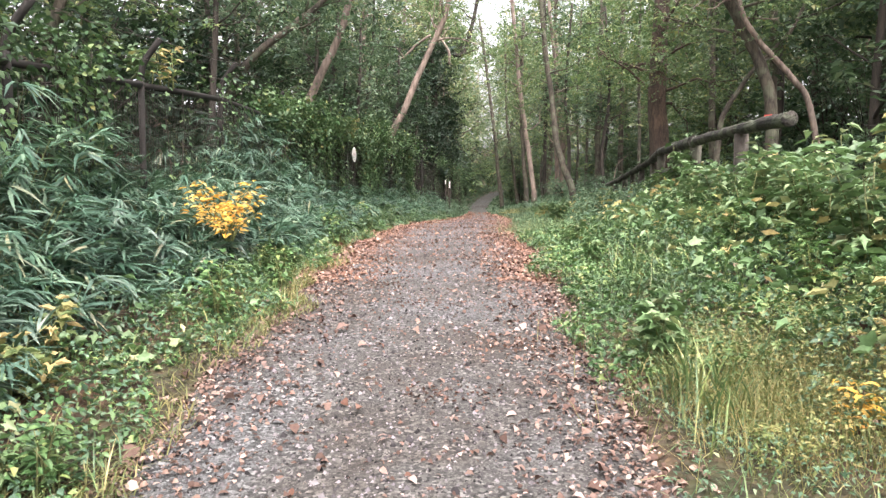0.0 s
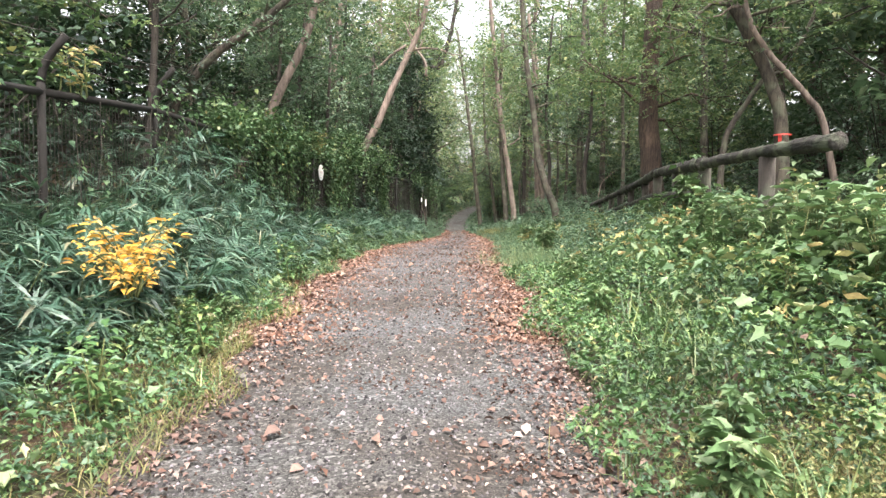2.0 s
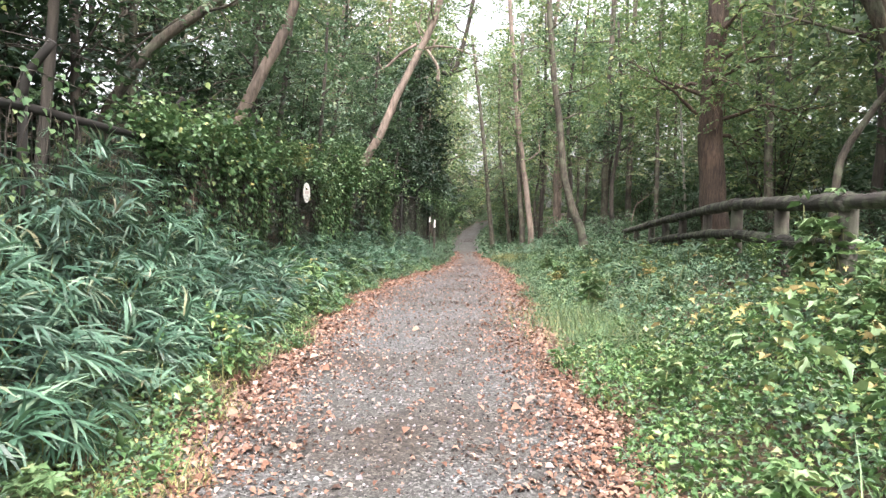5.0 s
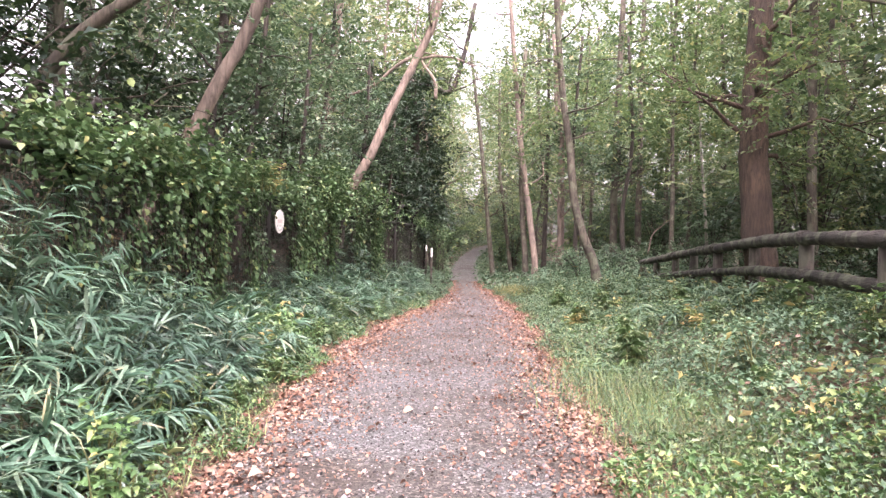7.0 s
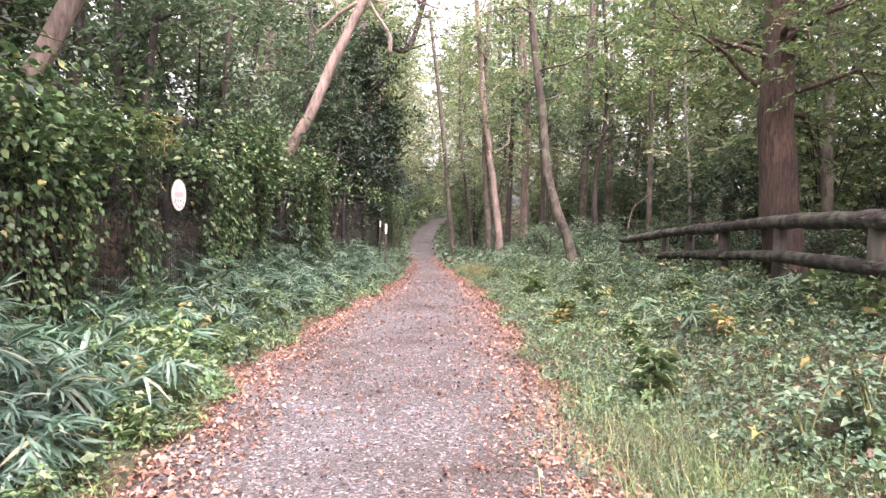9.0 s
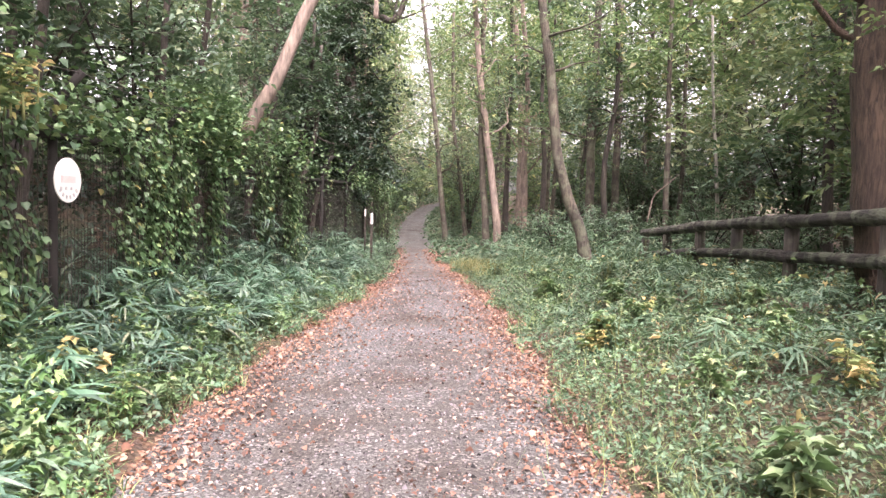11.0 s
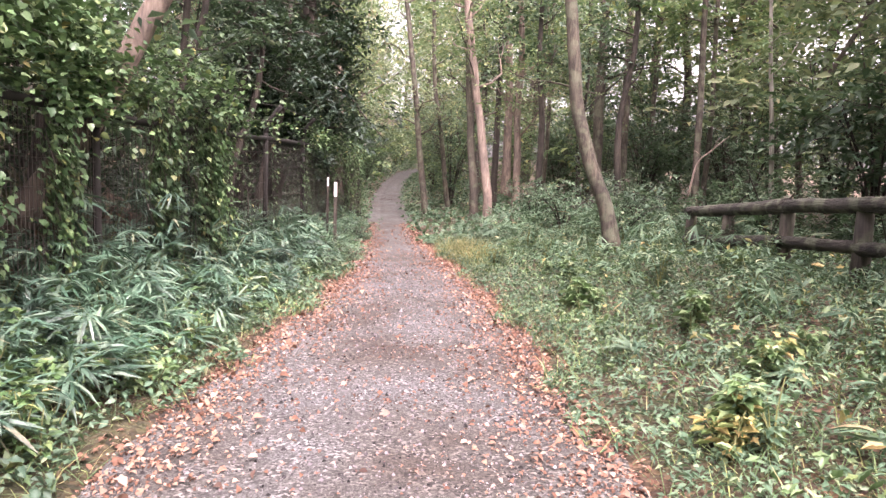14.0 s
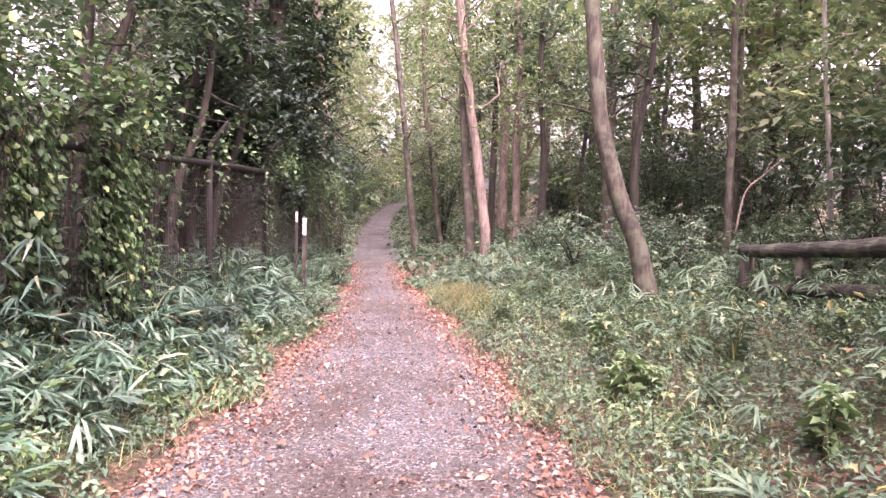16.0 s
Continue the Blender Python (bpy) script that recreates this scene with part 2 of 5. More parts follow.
def gravel_material():
    m, nt, b = material("gravel", 0.95)
    co = nt.nodes.new("ShaderNodeNewGeometry")
    edge = nt.nodes.new("ShaderNodeAttribute")
    edge.attribute_name = "edge"
    stone = node(nt, "ShaderNodeTexVoronoi", Scale=62.0)
    grit = node(nt, "ShaderNodeTexVoronoi", Scale=150.0)
    big = node(nt, "ShaderNodeTexNoise", Scale=0.9, Detail=5.0, Roughness=0.6)
    mid = node(nt, "ShaderNodeTexNoise", Scale=7.0, Detail=6.0, Roughness=0.7)
    for n in (stone, grit, big, mid):
        nt.links.new(co.outputs["Position"], n.inputs["Vector"])
    sep = nt.nodes.new("ShaderNodeSeparateColor")
    nt.links.new(stone.outputs["Color"], sep.inputs[0])
    col = ramp(nt, sep.outputs[0], [(0.0, (0.006, 0.006, 0.0058)), (0.35, (0.03, 0.0297, 0.0292)), (0.72, (0.078, 0.0775, 0.0765)), (1.0, (0.19, 0.188, 0.184))]).outputs[0]
    sep2 = nt.nodes.new("ShaderNodeSeparateColor")
    nt.links.new(grit.outputs["Color"], sep2.inputs[0])
    fine = ramp(nt, sep2.outputs[1], [(0.0, (0.009, 0.0085, 0.008)), (0.6, (0.045, 0.0435, 0.042)), (1.0, (0.11, 0.107, 0.104))]).outputs[0]
    col = mixed(nt, ramp(nt, mid.outputs[0], [(0.42, (0, 0, 0)), (0.6, (1, 1, 1))]).outputs[0], col, fine)
    tint = ramp(nt, big.outputs[0], [(0.36, (0.66, 0.54, 0.46)), (0.48, (0.95, 0.91, 0.87)), (0.64, (1.2, 1.24, 1.29))]).outputs[0]
    col = mixed(nt, 1.0, col, tint, "MULTIPLY")
    soil = ramp(nt, mid.outputs[0], [(0.35, (0.035, 0.02, 0.014)), (0.65, (0.1, 0.058, 0.04))]).outputs[0]
    add = nt.nodes.new("ShaderNodeMath")
    add.operation = "MULTIPLY_ADD"
    nt.links.new(mid.outputs[0], add.inputs[0])
    add.inputs[1].default_value = 0.7
    nt.links.new(edge.outputs["Fac"], add.inputs[2])
    rim = ramp(nt, add.outputs[0], [(1.08, (0, 0, 0)), (1.42, (1, 1, 1))]).outputs[0]
    nt.links.new(mixed(nt, rim, col, soil), b.inputs["Base Color"])
    hgt = nt.nodes.new("ShaderNodeMath")
    hgt.operation = "ADD"
    nt.links.new(stone.outputs["Distance"], hgt.inputs[0])
    nt.links.new(grit.outputs["Distance"], hgt.inputs[1])
    relief(nt, b, hgt.outputs[0], -1.0, 0.02)
    return m


def soil_material():
    m, nt, b = material("forest_soil", 1.0)
    co = nt.nodes.new("ShaderNodeNewGeometry")
    a = node(nt, "ShaderNodeTexNoise", Scale=1.3, Detail=6.0, Roughness=0.65)
    c = node(nt, "ShaderNodeTexVoronoi", Scale=22.0)
    for n in (a, c):
        nt.links.new(co.outputs["Position"], n.inputs["Vector"])
    sep = nt.nodes.new("ShaderNodeSeparateColor")
    nt.links.new(c.outputs["Color"], sep.inputs[0])
    litter = ramp(nt, sep.outputs[0], [(0.0, (0.022, 0.013, 0.009)), (0.6, (0.062, 0.035, 0.022)), (1.0, (0.13, 0.075, 0.045))]).outputs[0]
    moss = ramp(nt, sep.outputs[1], [(0.0, (0.016, 0.018, 0.008)), (1.0, (0.045, 0.045, 0.018))]).outputs[0]
    nt.links.new(mixed(nt, ramp(nt, a.outputs[0], [(0.4, (0, 0, 0)), (0.6, (1, 1, 1))]).outputs[0], litter, moss), b.inputs["Base Color"])
    relief(nt, b, c.outputs["Distance"], 0.8, 0.03)
    return m


GRAVEL, SOIL = gravel_material(), soil_material()
STONE = leaf_material("pebble", [(0, (0.007, 0.0068, 0.0066)), (0.3, (0.033, 0.0325, 0.032)), (0.6, (0.076, 0.075, 0.074)), (1, (0.235, 0.231, 0.225))], 0.9, 0.0, 0.15, 0.2, False)
PALELITTER = leaf_material("bleached_leaf", [(0, (0.09, 0.05, 0.034)), (0.5, (0.16, 0.1, 0.07)), (1, (0.3, 0.23, 0.185))], 0.8, 0.05, 0.15, 0.1, False)
ROTTEN = leaf_material("rotting_leaf", [(0, (0.025, 0.016, 0.011)), (0.6, (0.07, 0.042, 0.029)), (1, (0.16, 0.1, 0.07))], 0.85, 0.0, 0.2, 0.15, False)
SHADELEAF = leaf_material("shade_shrub_leaf", [(0, (0.034, 0.072, 0.048)), (0.5, (0.065, 0.12, 0.08)), (1, (0.12, 0.19, 0.125))], 0.5, 0.42, 0.45, 0.3)
DULLLITTER = leaf_material("dull_fallen_leaf", [(0, (0.06, 0.04, 0.03)), (0.4, (0.12, 0.083, 0.064)), (0.75, (0.21, 0.155, 0.12)), (1, (0.4, 0.32, 0.26))], 0.75, 0.1, 0.2, 0.15, False)
LITTER = leaf_material("fallen_leaf", [(0, (0.075, 0.043, 0.029)), (0.3, (0.15, 0.089, 0.06)), (0.6, (0.205, 0.128, 0.088)), (0.85, (0.28, 0.19, 0.135)), (1, (0.38, 0.29, 0.22))], 0.75, 0.1, 0.2, 0.1, False)
SASA = leaf_material("bamboo_grass_leaf", [(0, (0.026, 0.068, 0.046)), (0.4, (0.055, 0.13, 0.089)), (0.75, (0.1, 0.195, 0.14)), (0.96, (0.16, 0.25, 0.18)), (1, (0.28, 0.27, 0.17))], 0.4, 0.2, 0.5, 0.45)
HERB = leaf_material("herb_leaf", [(0, (0.035, 0.094, 0.032)), (0.4, (0.071, 0.159, 0.057)), (0.8, (0.13, 0.235, 0.092)), (0.97, (0.22, 0.3, 0.11)), (1, (0.36, 0.3, 0.12))], 0.44, 0.24, 0.4)
COOLHERB = leaf_material("dull_herb_leaf", [(0, (0.055, 0.115, 0.072)), (0.5, (0.088, 0.172, 0.108)), (0.9, (0.14, 0.228, 0.148)), (0.985, (0.22, 0.29, 0.17)), (1, (0.35, 0.27, 0.16))], 0.5, 0.25, 0.4, 0.28)
GRASS = leaf_material("grass_blade", [(0, (0.045, 0.1, 0.04)), (0.6, (0.095, 0.175, 0.072)), (0.9, (0.217, 0.289, 0.103)), (1, (0.372, 0.351, 0.175))], 0.5, 0.2, 0.35)
DRYGRASS = leaf_material("dry_grass_blade", [(0, (0.1, 0.14, 0.05)), (0.6, (0.2, 0.21, 0.085)), (1, (0.32, 0.27, 0.12))], 0.6, 0.35, 0.3)
BRIGHT = leaf_material("bright_weed_leaf", [(0, (0.07, 0.145, 0.06)), (0.5, (0.125, 0.225, 0.1)), (0.88, (0.2, 0.3, 0.15)), (1, (0.33, 0.35, 0.18))], 0.42, 0.28, 0.3)
YELLOW = leaf_material("yellow_leaf", [(0, (0.527, 0.317, 0.055)), (0.5, (0.637, 0.440, 0.088)), (0.9, (0.595, 0.493, 0.176)), (1, (0.425, 0.220, 0.055))], 0.5, 0.4, 0.1, 0.2, False)
PALE = leaf_material("pale_yellow_leaf", [(0, (0.1, 0.19, 0.07)), (0.45, (0.2, 0.26, 0.1)), (0.75, (0.38, 0.35, 0.14)), (1, (0.5, 0.42, 0.2))], 0.5, 0.4, 0.2, 0.2, False)
YELLOWHERB = leaf_material("yellowing_herb_leaf", [(0, (0.1, 0.16, 0.055)), (0.5, (0.18, 0.22, 0.08)), (1, (0.31, 0.29, 0.12))], 0.5, 0.3, 0.3)
IVY = leaf_material("ivy_leaf", [(0, (0.032, 0.083, 0.036)), (0.5, (0.075, 0.155, 0.07)), (0.85, (0.13, 0.225, 0.108)), (0.97, (0.21, 0.29, 0.125)), (1, (0.35, 0.33, 0.13))], 0.42, 0.25, 0.5, 0.4)
EVERGREEN = leaf_material("evergreen_leaf", [(0, (0.038, 0.078, 0.052)), (0.5, (0.076, 0.138, 0.092)), (0.9, (0.14, 0.215, 0.148)), (1, (0.22, 0.28, 0.175))], 0.5, 0.34, 0.45, 0.3)
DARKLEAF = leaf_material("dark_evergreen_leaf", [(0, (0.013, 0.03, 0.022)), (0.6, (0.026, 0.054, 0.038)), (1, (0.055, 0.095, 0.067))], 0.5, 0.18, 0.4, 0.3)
CANOPY = leaf_material("broadleaf_canopy", [(0, (0.065, 0.125, 0.06)), (0.5, (0.125, 0.205, 0.1)), (0.85, (0.2, 0.285, 0.13)), (1, (0.32, 0.33, 0.14))], 0.5, 0.46, 0.4)
# Canopy leaf paled to put far haze and back light into its colour
HAZEDLEAF = leaf_material("hazed_wood_leaf", [(0, (0.101, 0.157, 0.090)), (0.5, (0.174, 0.241, 0.140)), (0.9, (0.258, 0.319, 0.174)), (1, (0.414, 0.403, 0.213))], 0.55, 0.52, 0.35)
BARK = bark_material("grey_brown_bark", (0.021, 0.0175, 0.0135), (0.09, 0.076, 0.06), 14, 0.02, 0.3)
PINKBARK = bark_material("pinkish_smooth_bark", (0.075, 0.057, 0.048), (0.235, 0.185, 0.158), 9, 0.008)
PALEBARK = bark_material("pale_grey_bark", (0.12, 0.115, 0.1), (0.3, 0.285, 0.255), 9, 0.006, 0.15)
DARKBARK = bark_material("dark_bark", (0.014, 0.012, 0.01), (0.055, 0.045, 0.037), 12, 0.02)
ROUGHBARK = bark_material("furrowed_bark", (0.018, 0.012, 0.009), (0.095, 0.064, 0.048), 16, 0.05)
LOGBARK = bark_material("weathered_log", (0.006, 0.0055, 0.005), (0.05, 0.044, 0.039), 11, 0.06, 0.4, (1, 0.14, 1))
POSTMAT = bark_material("weathered_post", (0.022, 0.019, 0.016), (0.08, 0.068, 0.06), 10, 0.01, 0.2)
STEM = bark_material("green_stem", (0.07, 0.09, 0.03), (0.16, 0.17, 0.07), 20, 0.002)
IRON = plain_material("rusty_dark_iron", (0.012, 0.0095, 0.008), 0.9, 0.0, 0.5, 14)
WIRE = plain_material("rusted_wire", (0.06, 0.05, 0.044), 0.85, 0.0, 0.5, 14)
WHITE = plain_material("white_enamel", (0.62, 0.6, 0.58), 0.4, 0, 0.08)
FADED = plain_material("faded_pink_print", (0.56, 0.46, 0.45), 0.5, 0, 0.2, 30)
GREYMARK = plain_material("worn_grey_print", (0.34, 0.34, 0.34), 0.5, 0, 0.3, 30)
RIBBON = plain_material("red_tape", (0.75, 0.1, 0.08), 0.5, 0, 0.15)

# ---- ground ----
def steps(*parts_):
    out = []
    for a, b, s in parts_:
        out.extend(np.arange(a, b, s))
    return np.array(out)


def grid(xs, ys, height):
    X, Y = np.meshgrid(xs, ys, indexing="ij")
    Z = height(X, Y)
    ny = len(ys)
    i, j = np.meshgrid(np.arange(len(xs) - 1), np.arange(ny - 1), indexing="ij")
    a = i * ny + j
    q = np.stack([a, a + ny, a + ny + 1, a + 1], -1).reshape(-1, 4)
    return np.stack([X, Y, Z], -1).reshape(-1, 3), q


gx = steps((-600, -60, 60), (-60, -12, 4), (-12, -4, 0.5), (-4, 6, 0.14), (6, 14, 0.5), (14, 60, 4), (60, 601, 60))
gy = steps((-300, -30, 45), (-30, -4, 2), (-4, 30, 0.16), (30, 60, 0.6), (60, 120, 3), (120, 700, 58))
v, q = grid(gx, gy, lambda x, y: ground_at(x, y) - 0.05 * (np.abs(x - middle(y)) < half(y) + 0.1) + 0.012 * bumps(x, y, 0.13))
tagged(shape("ground", v, [q], SOIL, soft=True), "dark forest soil with moss and rotting leaves", "ground", kind="structure")

pu = np.linspace(-1.12, 1.12, 41)
py = steps((-12, 2, 0.5), (2, 26, 0.08), (26, 60, 0.3), (60, 112, 1.0))
U, Y = np.meshgrid(pu, py, indexing="ij")
wob = 1 + 0.07 * np.sin(1.9 * Y + np.sign(U)) * np.abs(U) + 0.05 * np.sin(4.7 * Y + 2 * np.sign(U)) * np.abs(U)
X = middle(Y) + U * half(Y) * wob
Z = level(Y) + 0.012 * bumps(X, Y, 0.35) + 0.006 * bumps(X, Y, 0.09) - 0.03 * np.abs(U) ** 4 - 0.015 * np.exp(-((np.abs(U) - 0.45) / 0.16) ** 2)
i, j = np.meshgrid(np.arange(len(pu) - 1), np.arange(len(py) - 1), indexing="ij")
a = i * len(py) + j
path = shape("path", np.stack([X, Y, Z], -1).reshape(-1, 3), [np.stack([a, a + len(py), a + len(py) + 1, a + 1], -1).reshape(-1, 4)], GRAVEL, soft=True)
attr = path.data.attributes.new("edge", "FLOAT", "POINT")
attr.data.foreach_set("value", np.abs(U).ravel().astype(np.float32))
tagged(path, "compacted grey gravel footpath with brown earth margins", "path", kind="structure")


def path_z(x, y):
    u = (x - middle(y)) / half(y)
    return level(y) + 0.012 * bumps(x, y, 0.35) + 0.006 * bumps(x, y, 0.09) - 0.03 * np.abs(u) ** 4 - 0.015 * np.exp(-((np.abs(u) - 0.45) / 0.16) ** 2)


def scatter_stones(n):
    h = Heap()
    y = 1.2 + 24 * rng.random(n) ** 1.25
    u = rng.uniform(-1, 1, n)
    x = middle(y) + u * half(y)
    s = rng.gamma(2.0, 0.0024, n) + 0.003
    c = np.stack([x, y, path_z(x, y)], -1)
    k = np.array([(1, 0, -0.2), (0, 1, -0.2), (-1, 0, -0.2), (0, -1, -0.2), (0.2, 0.1, 0.75), (-0.3, -0.1, 0.6)])
    a = rng.uniform(0, 6.3, n)
    j = k[None] * s[:, None, None] * rng.uniform(0.6, 1.4, (n, 6, 1))
    r = np.stack([j[..., 0] * np.cos(a)[:, None] - j[..., 1] * np.sin(a)[:, None], j[..., 0] * np.sin(a)[:, None] + j[..., 1] * np.cos(a)[:, None], j[..., 2]], -1)
    t = np.array([(0, 1, 4), (1, 5, 4), (1, 2, 5), (2, 3, 5), (3, 4, 5), (3, 0, 4)])
    h.add((c[:, None] + r).reshape(-1, 3), (t[None] + (np.arange(n) * 6)[:, None, None]).reshape(-1, 3))
    tagged(h.done("gravel_stones", STONE), "loose pale grey stones on the gravel path", "gravel", kind="stuff")


def scatter_litter(name, n, inside, mat, label, reach=34, first=1.0):
    """Fallen leaves: in drifts along both margins, or strewn thinly over the gravel."""
    h = Heap()
    y = first + (reach - first) * rng.random(n) ** 1.2
    if inside:
        u = rng.uniform(-0.92, 0.92, n)
    else:
        u = np.where(rng.random(n) < 0.45, -1, 1) * np.clip(1.14 - rng.gamma(1.6, 0.16, n), 0, 1.3)
    x = middle(y) + u * half(y)
    z = np.where(np.abs(u) < 1.1, path_z(x, y), ground_at(x, y)) + rng.uniform(0.003, 0.014, n)
    d, up = turned(n, 0.2)
    s = (0.013 + rng.gamma(2.0, 0.0085, n)) * (0.85 if inside else 1)
    h.leaves(np.stack([x, y, z], -1), d, up, s, s * rng.uniform(0.45, 0.8, n), "strap", rng.uniform(-0.35, 0.25, n), 0.25)
    tagged(h.done(name, mat), label, "fallen leaves", kind="stuff")


scatter_stones(36000)
scatter_litter("fallen_leaves", 38000, False, LITTER, "dry brown and orange fallen leaves drifted along the path", 34, 6.5)
scatter_litter("bleached_fallen_leaves", 15000, False, DULLLITTER, "bleached tan fallen leaves on dark soil at the path edges", 12.0)
scatter_litter("strewn_brown_leaves", 2200, True, DULLLITTER, "brown fallen leaves strewn over the gravel", 30)
scatter_litter("strewn_leaves", 3200, True, PALELITTER, "bleached leaf scraps strewn over the gravel", 26)


def debris(places):
    """Small dark heaps of rotting leaf scraps washed together on the gravel."""
    h = Heap()
    for x, y, r in places:
        n = 130
        px, py_ = x + rng.normal(0, r, n), y + rng.normal(0, r * 0.6, n)
        d, up = turned(n, 0.35)
        s = rng.uniform(0.01, 0.035, n)
        h.leaves(np.stack([px, py_, path_z(px, py_) + rng.uniform(0.003, 0.018, n)], -1), d, up, s, s * rng.uniform(0.3, 0.7, n), "oval", rng.uniform(-0.2, 0.2, n), 0.2)
    tagged(h.done("leaf_debris", ROTTEN), "dark rotting leaf scraps washed into patches on the gravel", "leaf debris", kind="stuff")


# The first two heaps stand in for a dark band across the far path
debris([(2.6, 47.2, 0.4), (2.8, 48.2, 0.35), (-0.1, 5.5, 0.16), (0.05, 3.6, 0.14), (0.5, 4.4, 0.12), (-0.6, 6.3, 0.16), (0.3, 7.9, 0.2), (-0.35, 9.3, 0.15), (0.15, 10.4, 0.25), (0.7, 12.2, 0.15), (0.35, 14.1, 0.2), (0.6, 16.3, 0.16), (0.75, 18.2, 0.2), (1.0, 19.6, 0.18)])


# ---- trees ----
def limbs_of(h, line, radii, start, count, reach, spread=0.5, rise=0.5):
    """Limbs with twigs off a trunk; returns the points where leaves hang."""
    tips = []
    n = len(line)
    for k in range(count):
        f = start + (1 - start) * (k + rng.random()) / count
        i = min(int(f * (n - 1)), n - 2)
        p = line[i]
        r = min(radii[i] * rng.uniform(0.25, 0.5), 0.05)
        a = k * 2.4 + rng.normal(0, 0.5)
        ln = reach * rng.uniform(0.6, 1.15) * (1.1 - 0.5 * f)
        d = np.array((math.cos(a), math.sin(a), rise * rng.uniform(0.2, 1.4)))
        pts = [p]
        for s in range(4):
            d = unit(d + rng.normal(0, 0.28, 3))
            pts.append(pts[-1] + d * ln / 4)
        c = curve(pts, 9)
        h.tube(c[::2], np.linspace(r, 0.008, 5), 5, 0.05)
        tips.extend(c[3:])
        for s in range(3):
            q0 = c[rng.integers(3, 8)]
            e = unit(d + rng.normal(0, 0.8, 3))
            tw = np.array([q0, q0 + e * ln * 0.22 + rng.normal(0, 0.05, 3), q0 + e * ln * 0.42])
            h.tube(tw, (r * 0.3, r * 0.2, 0.005), 4, 0, False)
            tips.extend(curve(tw, 4)[1:])
    return np.array(tips)


def crown_on(tips, n, spread, size, kind="oval", flat=0.7):
    """Leaves in flat sprays: each a bent twig line with leaves to both sides and gaps between the sprays."""
    h = Heap()
    per = 9
    m = max(n // per, 1)
    c = tips[rng.integers(0, len(tips), m)] + rng.normal(0, 1, (m, 3)) * np.array((spread, spread, spread * flat))
    a = rng.uniform(0, 2 * np.pi, m)
    e = rng.normal(-0.12, 0.3, m)
    way = np.stack([np.cos(a) * np.cos(e), np.sin(a) * np.cos(e), np.sin(e)], -1)
    up = unit(np.stack([rng.normal(0, 0.35, m), rng.normal(0, 0.35, m), np.ones(m)], -1))
    side = unit(np.cross(way, up))
    f = np.linspace(-0.5, 0.5, per)
    hand = np.where(np.arange(per) % 2, 1.0, -1.0)
    step = (size * 3.6 * rng.uniform(0.7, 1.3, m))[:, None, None]
    p = c[:, None] + way[:, None] * f[None, :, None] * step - up[:, None] * (f[None, :, None] + 0.5) ** 2 * step * 0.25
    d = way[:, None] * 0.75 + side[:, None] * hand[None, :, None] + rng.normal(0, 0.25, (m, per, 3))
    k = m * per
    s = rng.uniform(0.65, 1.3, k) * size
    h.leaves(p.reshape(-1, 3), d.reshape(-1, 3), np.repeat(up, per, 0) + rng.normal(0, 0.3, (k, 3)), s, s * rng.uniform(0.42, 0.6, k), kind, rng.uniform(0, 0.4, k))
    return h


def tree(name, pts, r0, r1, label, bark, leaf, limbs=12, start=0.35, reach=2.0, leaves=2500, spread=0.3, size=0.09, sides=10, rise=0.5, group="", flare=1.35):
    """A tree on the world points pts, from its foot up."""
    pts = np.asarray(pts, float)
    foot = pts[0].copy()
    root = empty(name, *foot, label, "tree", group)
    h = Heap()
    line = curve(pts - foot, 26)
    line[1:-1] += rng.normal(0, 0.1 * r1, (24, 3)) * (1, 1, 0)
    radii = np.linspace(r0, r1, 26)
    radii[:3] *= np.array((flare, 1 + (flare - 1) * 0.45, 1 + (flare - 1) * 0.15))
    line[0, 2] -= 0.15
    h.tube(line, radii, sides, 0.014)
    tips = limbs_of(h, line, radii, start, limbs, reach, 0.5, rise) if limbs else line[-3:]
    h.done("trunk", bark, root, soft=True)
    if leaves:
        crown_on(tips, leaves, spread, size).done("crown", leaf, root)
    return root


def standing(x, y):
    return float(ground_at(x, y))


# ---- trees that stand out beside the path ----
def with_foot(x, y, *rest):
    return [(x, y, standing(x, y)), *rest]


BROADS = "trees along the gravel path"
tree("tree", with_foot(4.62, 24.0, (4.42, 24.07, 2.14), (4.18, 24.12, 2.73), (3.94, 24.18, 3.64), (3.80, 24.24, 4.96), (3.61, 24.32, 6.27), (3.43, 24.38, 8.11), (3.27, 24.49, 10.97)),
     0.125, 0.075, "smooth brown tree bending at its foot beside the path", BARK, CANOPY, 9, 0.62, 2.4, 2600, 0.35, 0.1, 12, group=BROADS)
tree("tree", with_foot(4.2, 31.7, (4.16, 31.68, 1.96), (3.91, 31.78, 3.79), (3.58, 31.91, 6.11), (3.38, 32.01, 8.04), (3.02, 32.12, 12.05)),
     0.13, 0.08, "tall slender pinkish-grey tree at the path's edge", PINKBARK, CANOPY, 10, 0.5, 2.2, 2200, 0.4, 0.1, group=BROADS)
tree("tree", with_foot(3.9, 32.1, (3.86, 32.03, 1.95), (3.73, 32.11, 3.61), (3.61, 32.22, 6.16), (3.70, 32.36, 9.93)),
     0.13, 0.075, "dark straight tree close behind a paler one", BARK, CANOPY, 9, 0.5, 2.2, 1800, 0.4, 0.1, group=BROADS)
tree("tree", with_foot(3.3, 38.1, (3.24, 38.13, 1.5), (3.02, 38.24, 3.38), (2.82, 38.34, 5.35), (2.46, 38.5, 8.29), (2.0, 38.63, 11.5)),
     0.13, 0.07, "grey tree leaning over the far path", BARK, HAZEDLEAF, 10, 0.4, 2.4, 2200, 0.45, 0.11, group=BROADS)
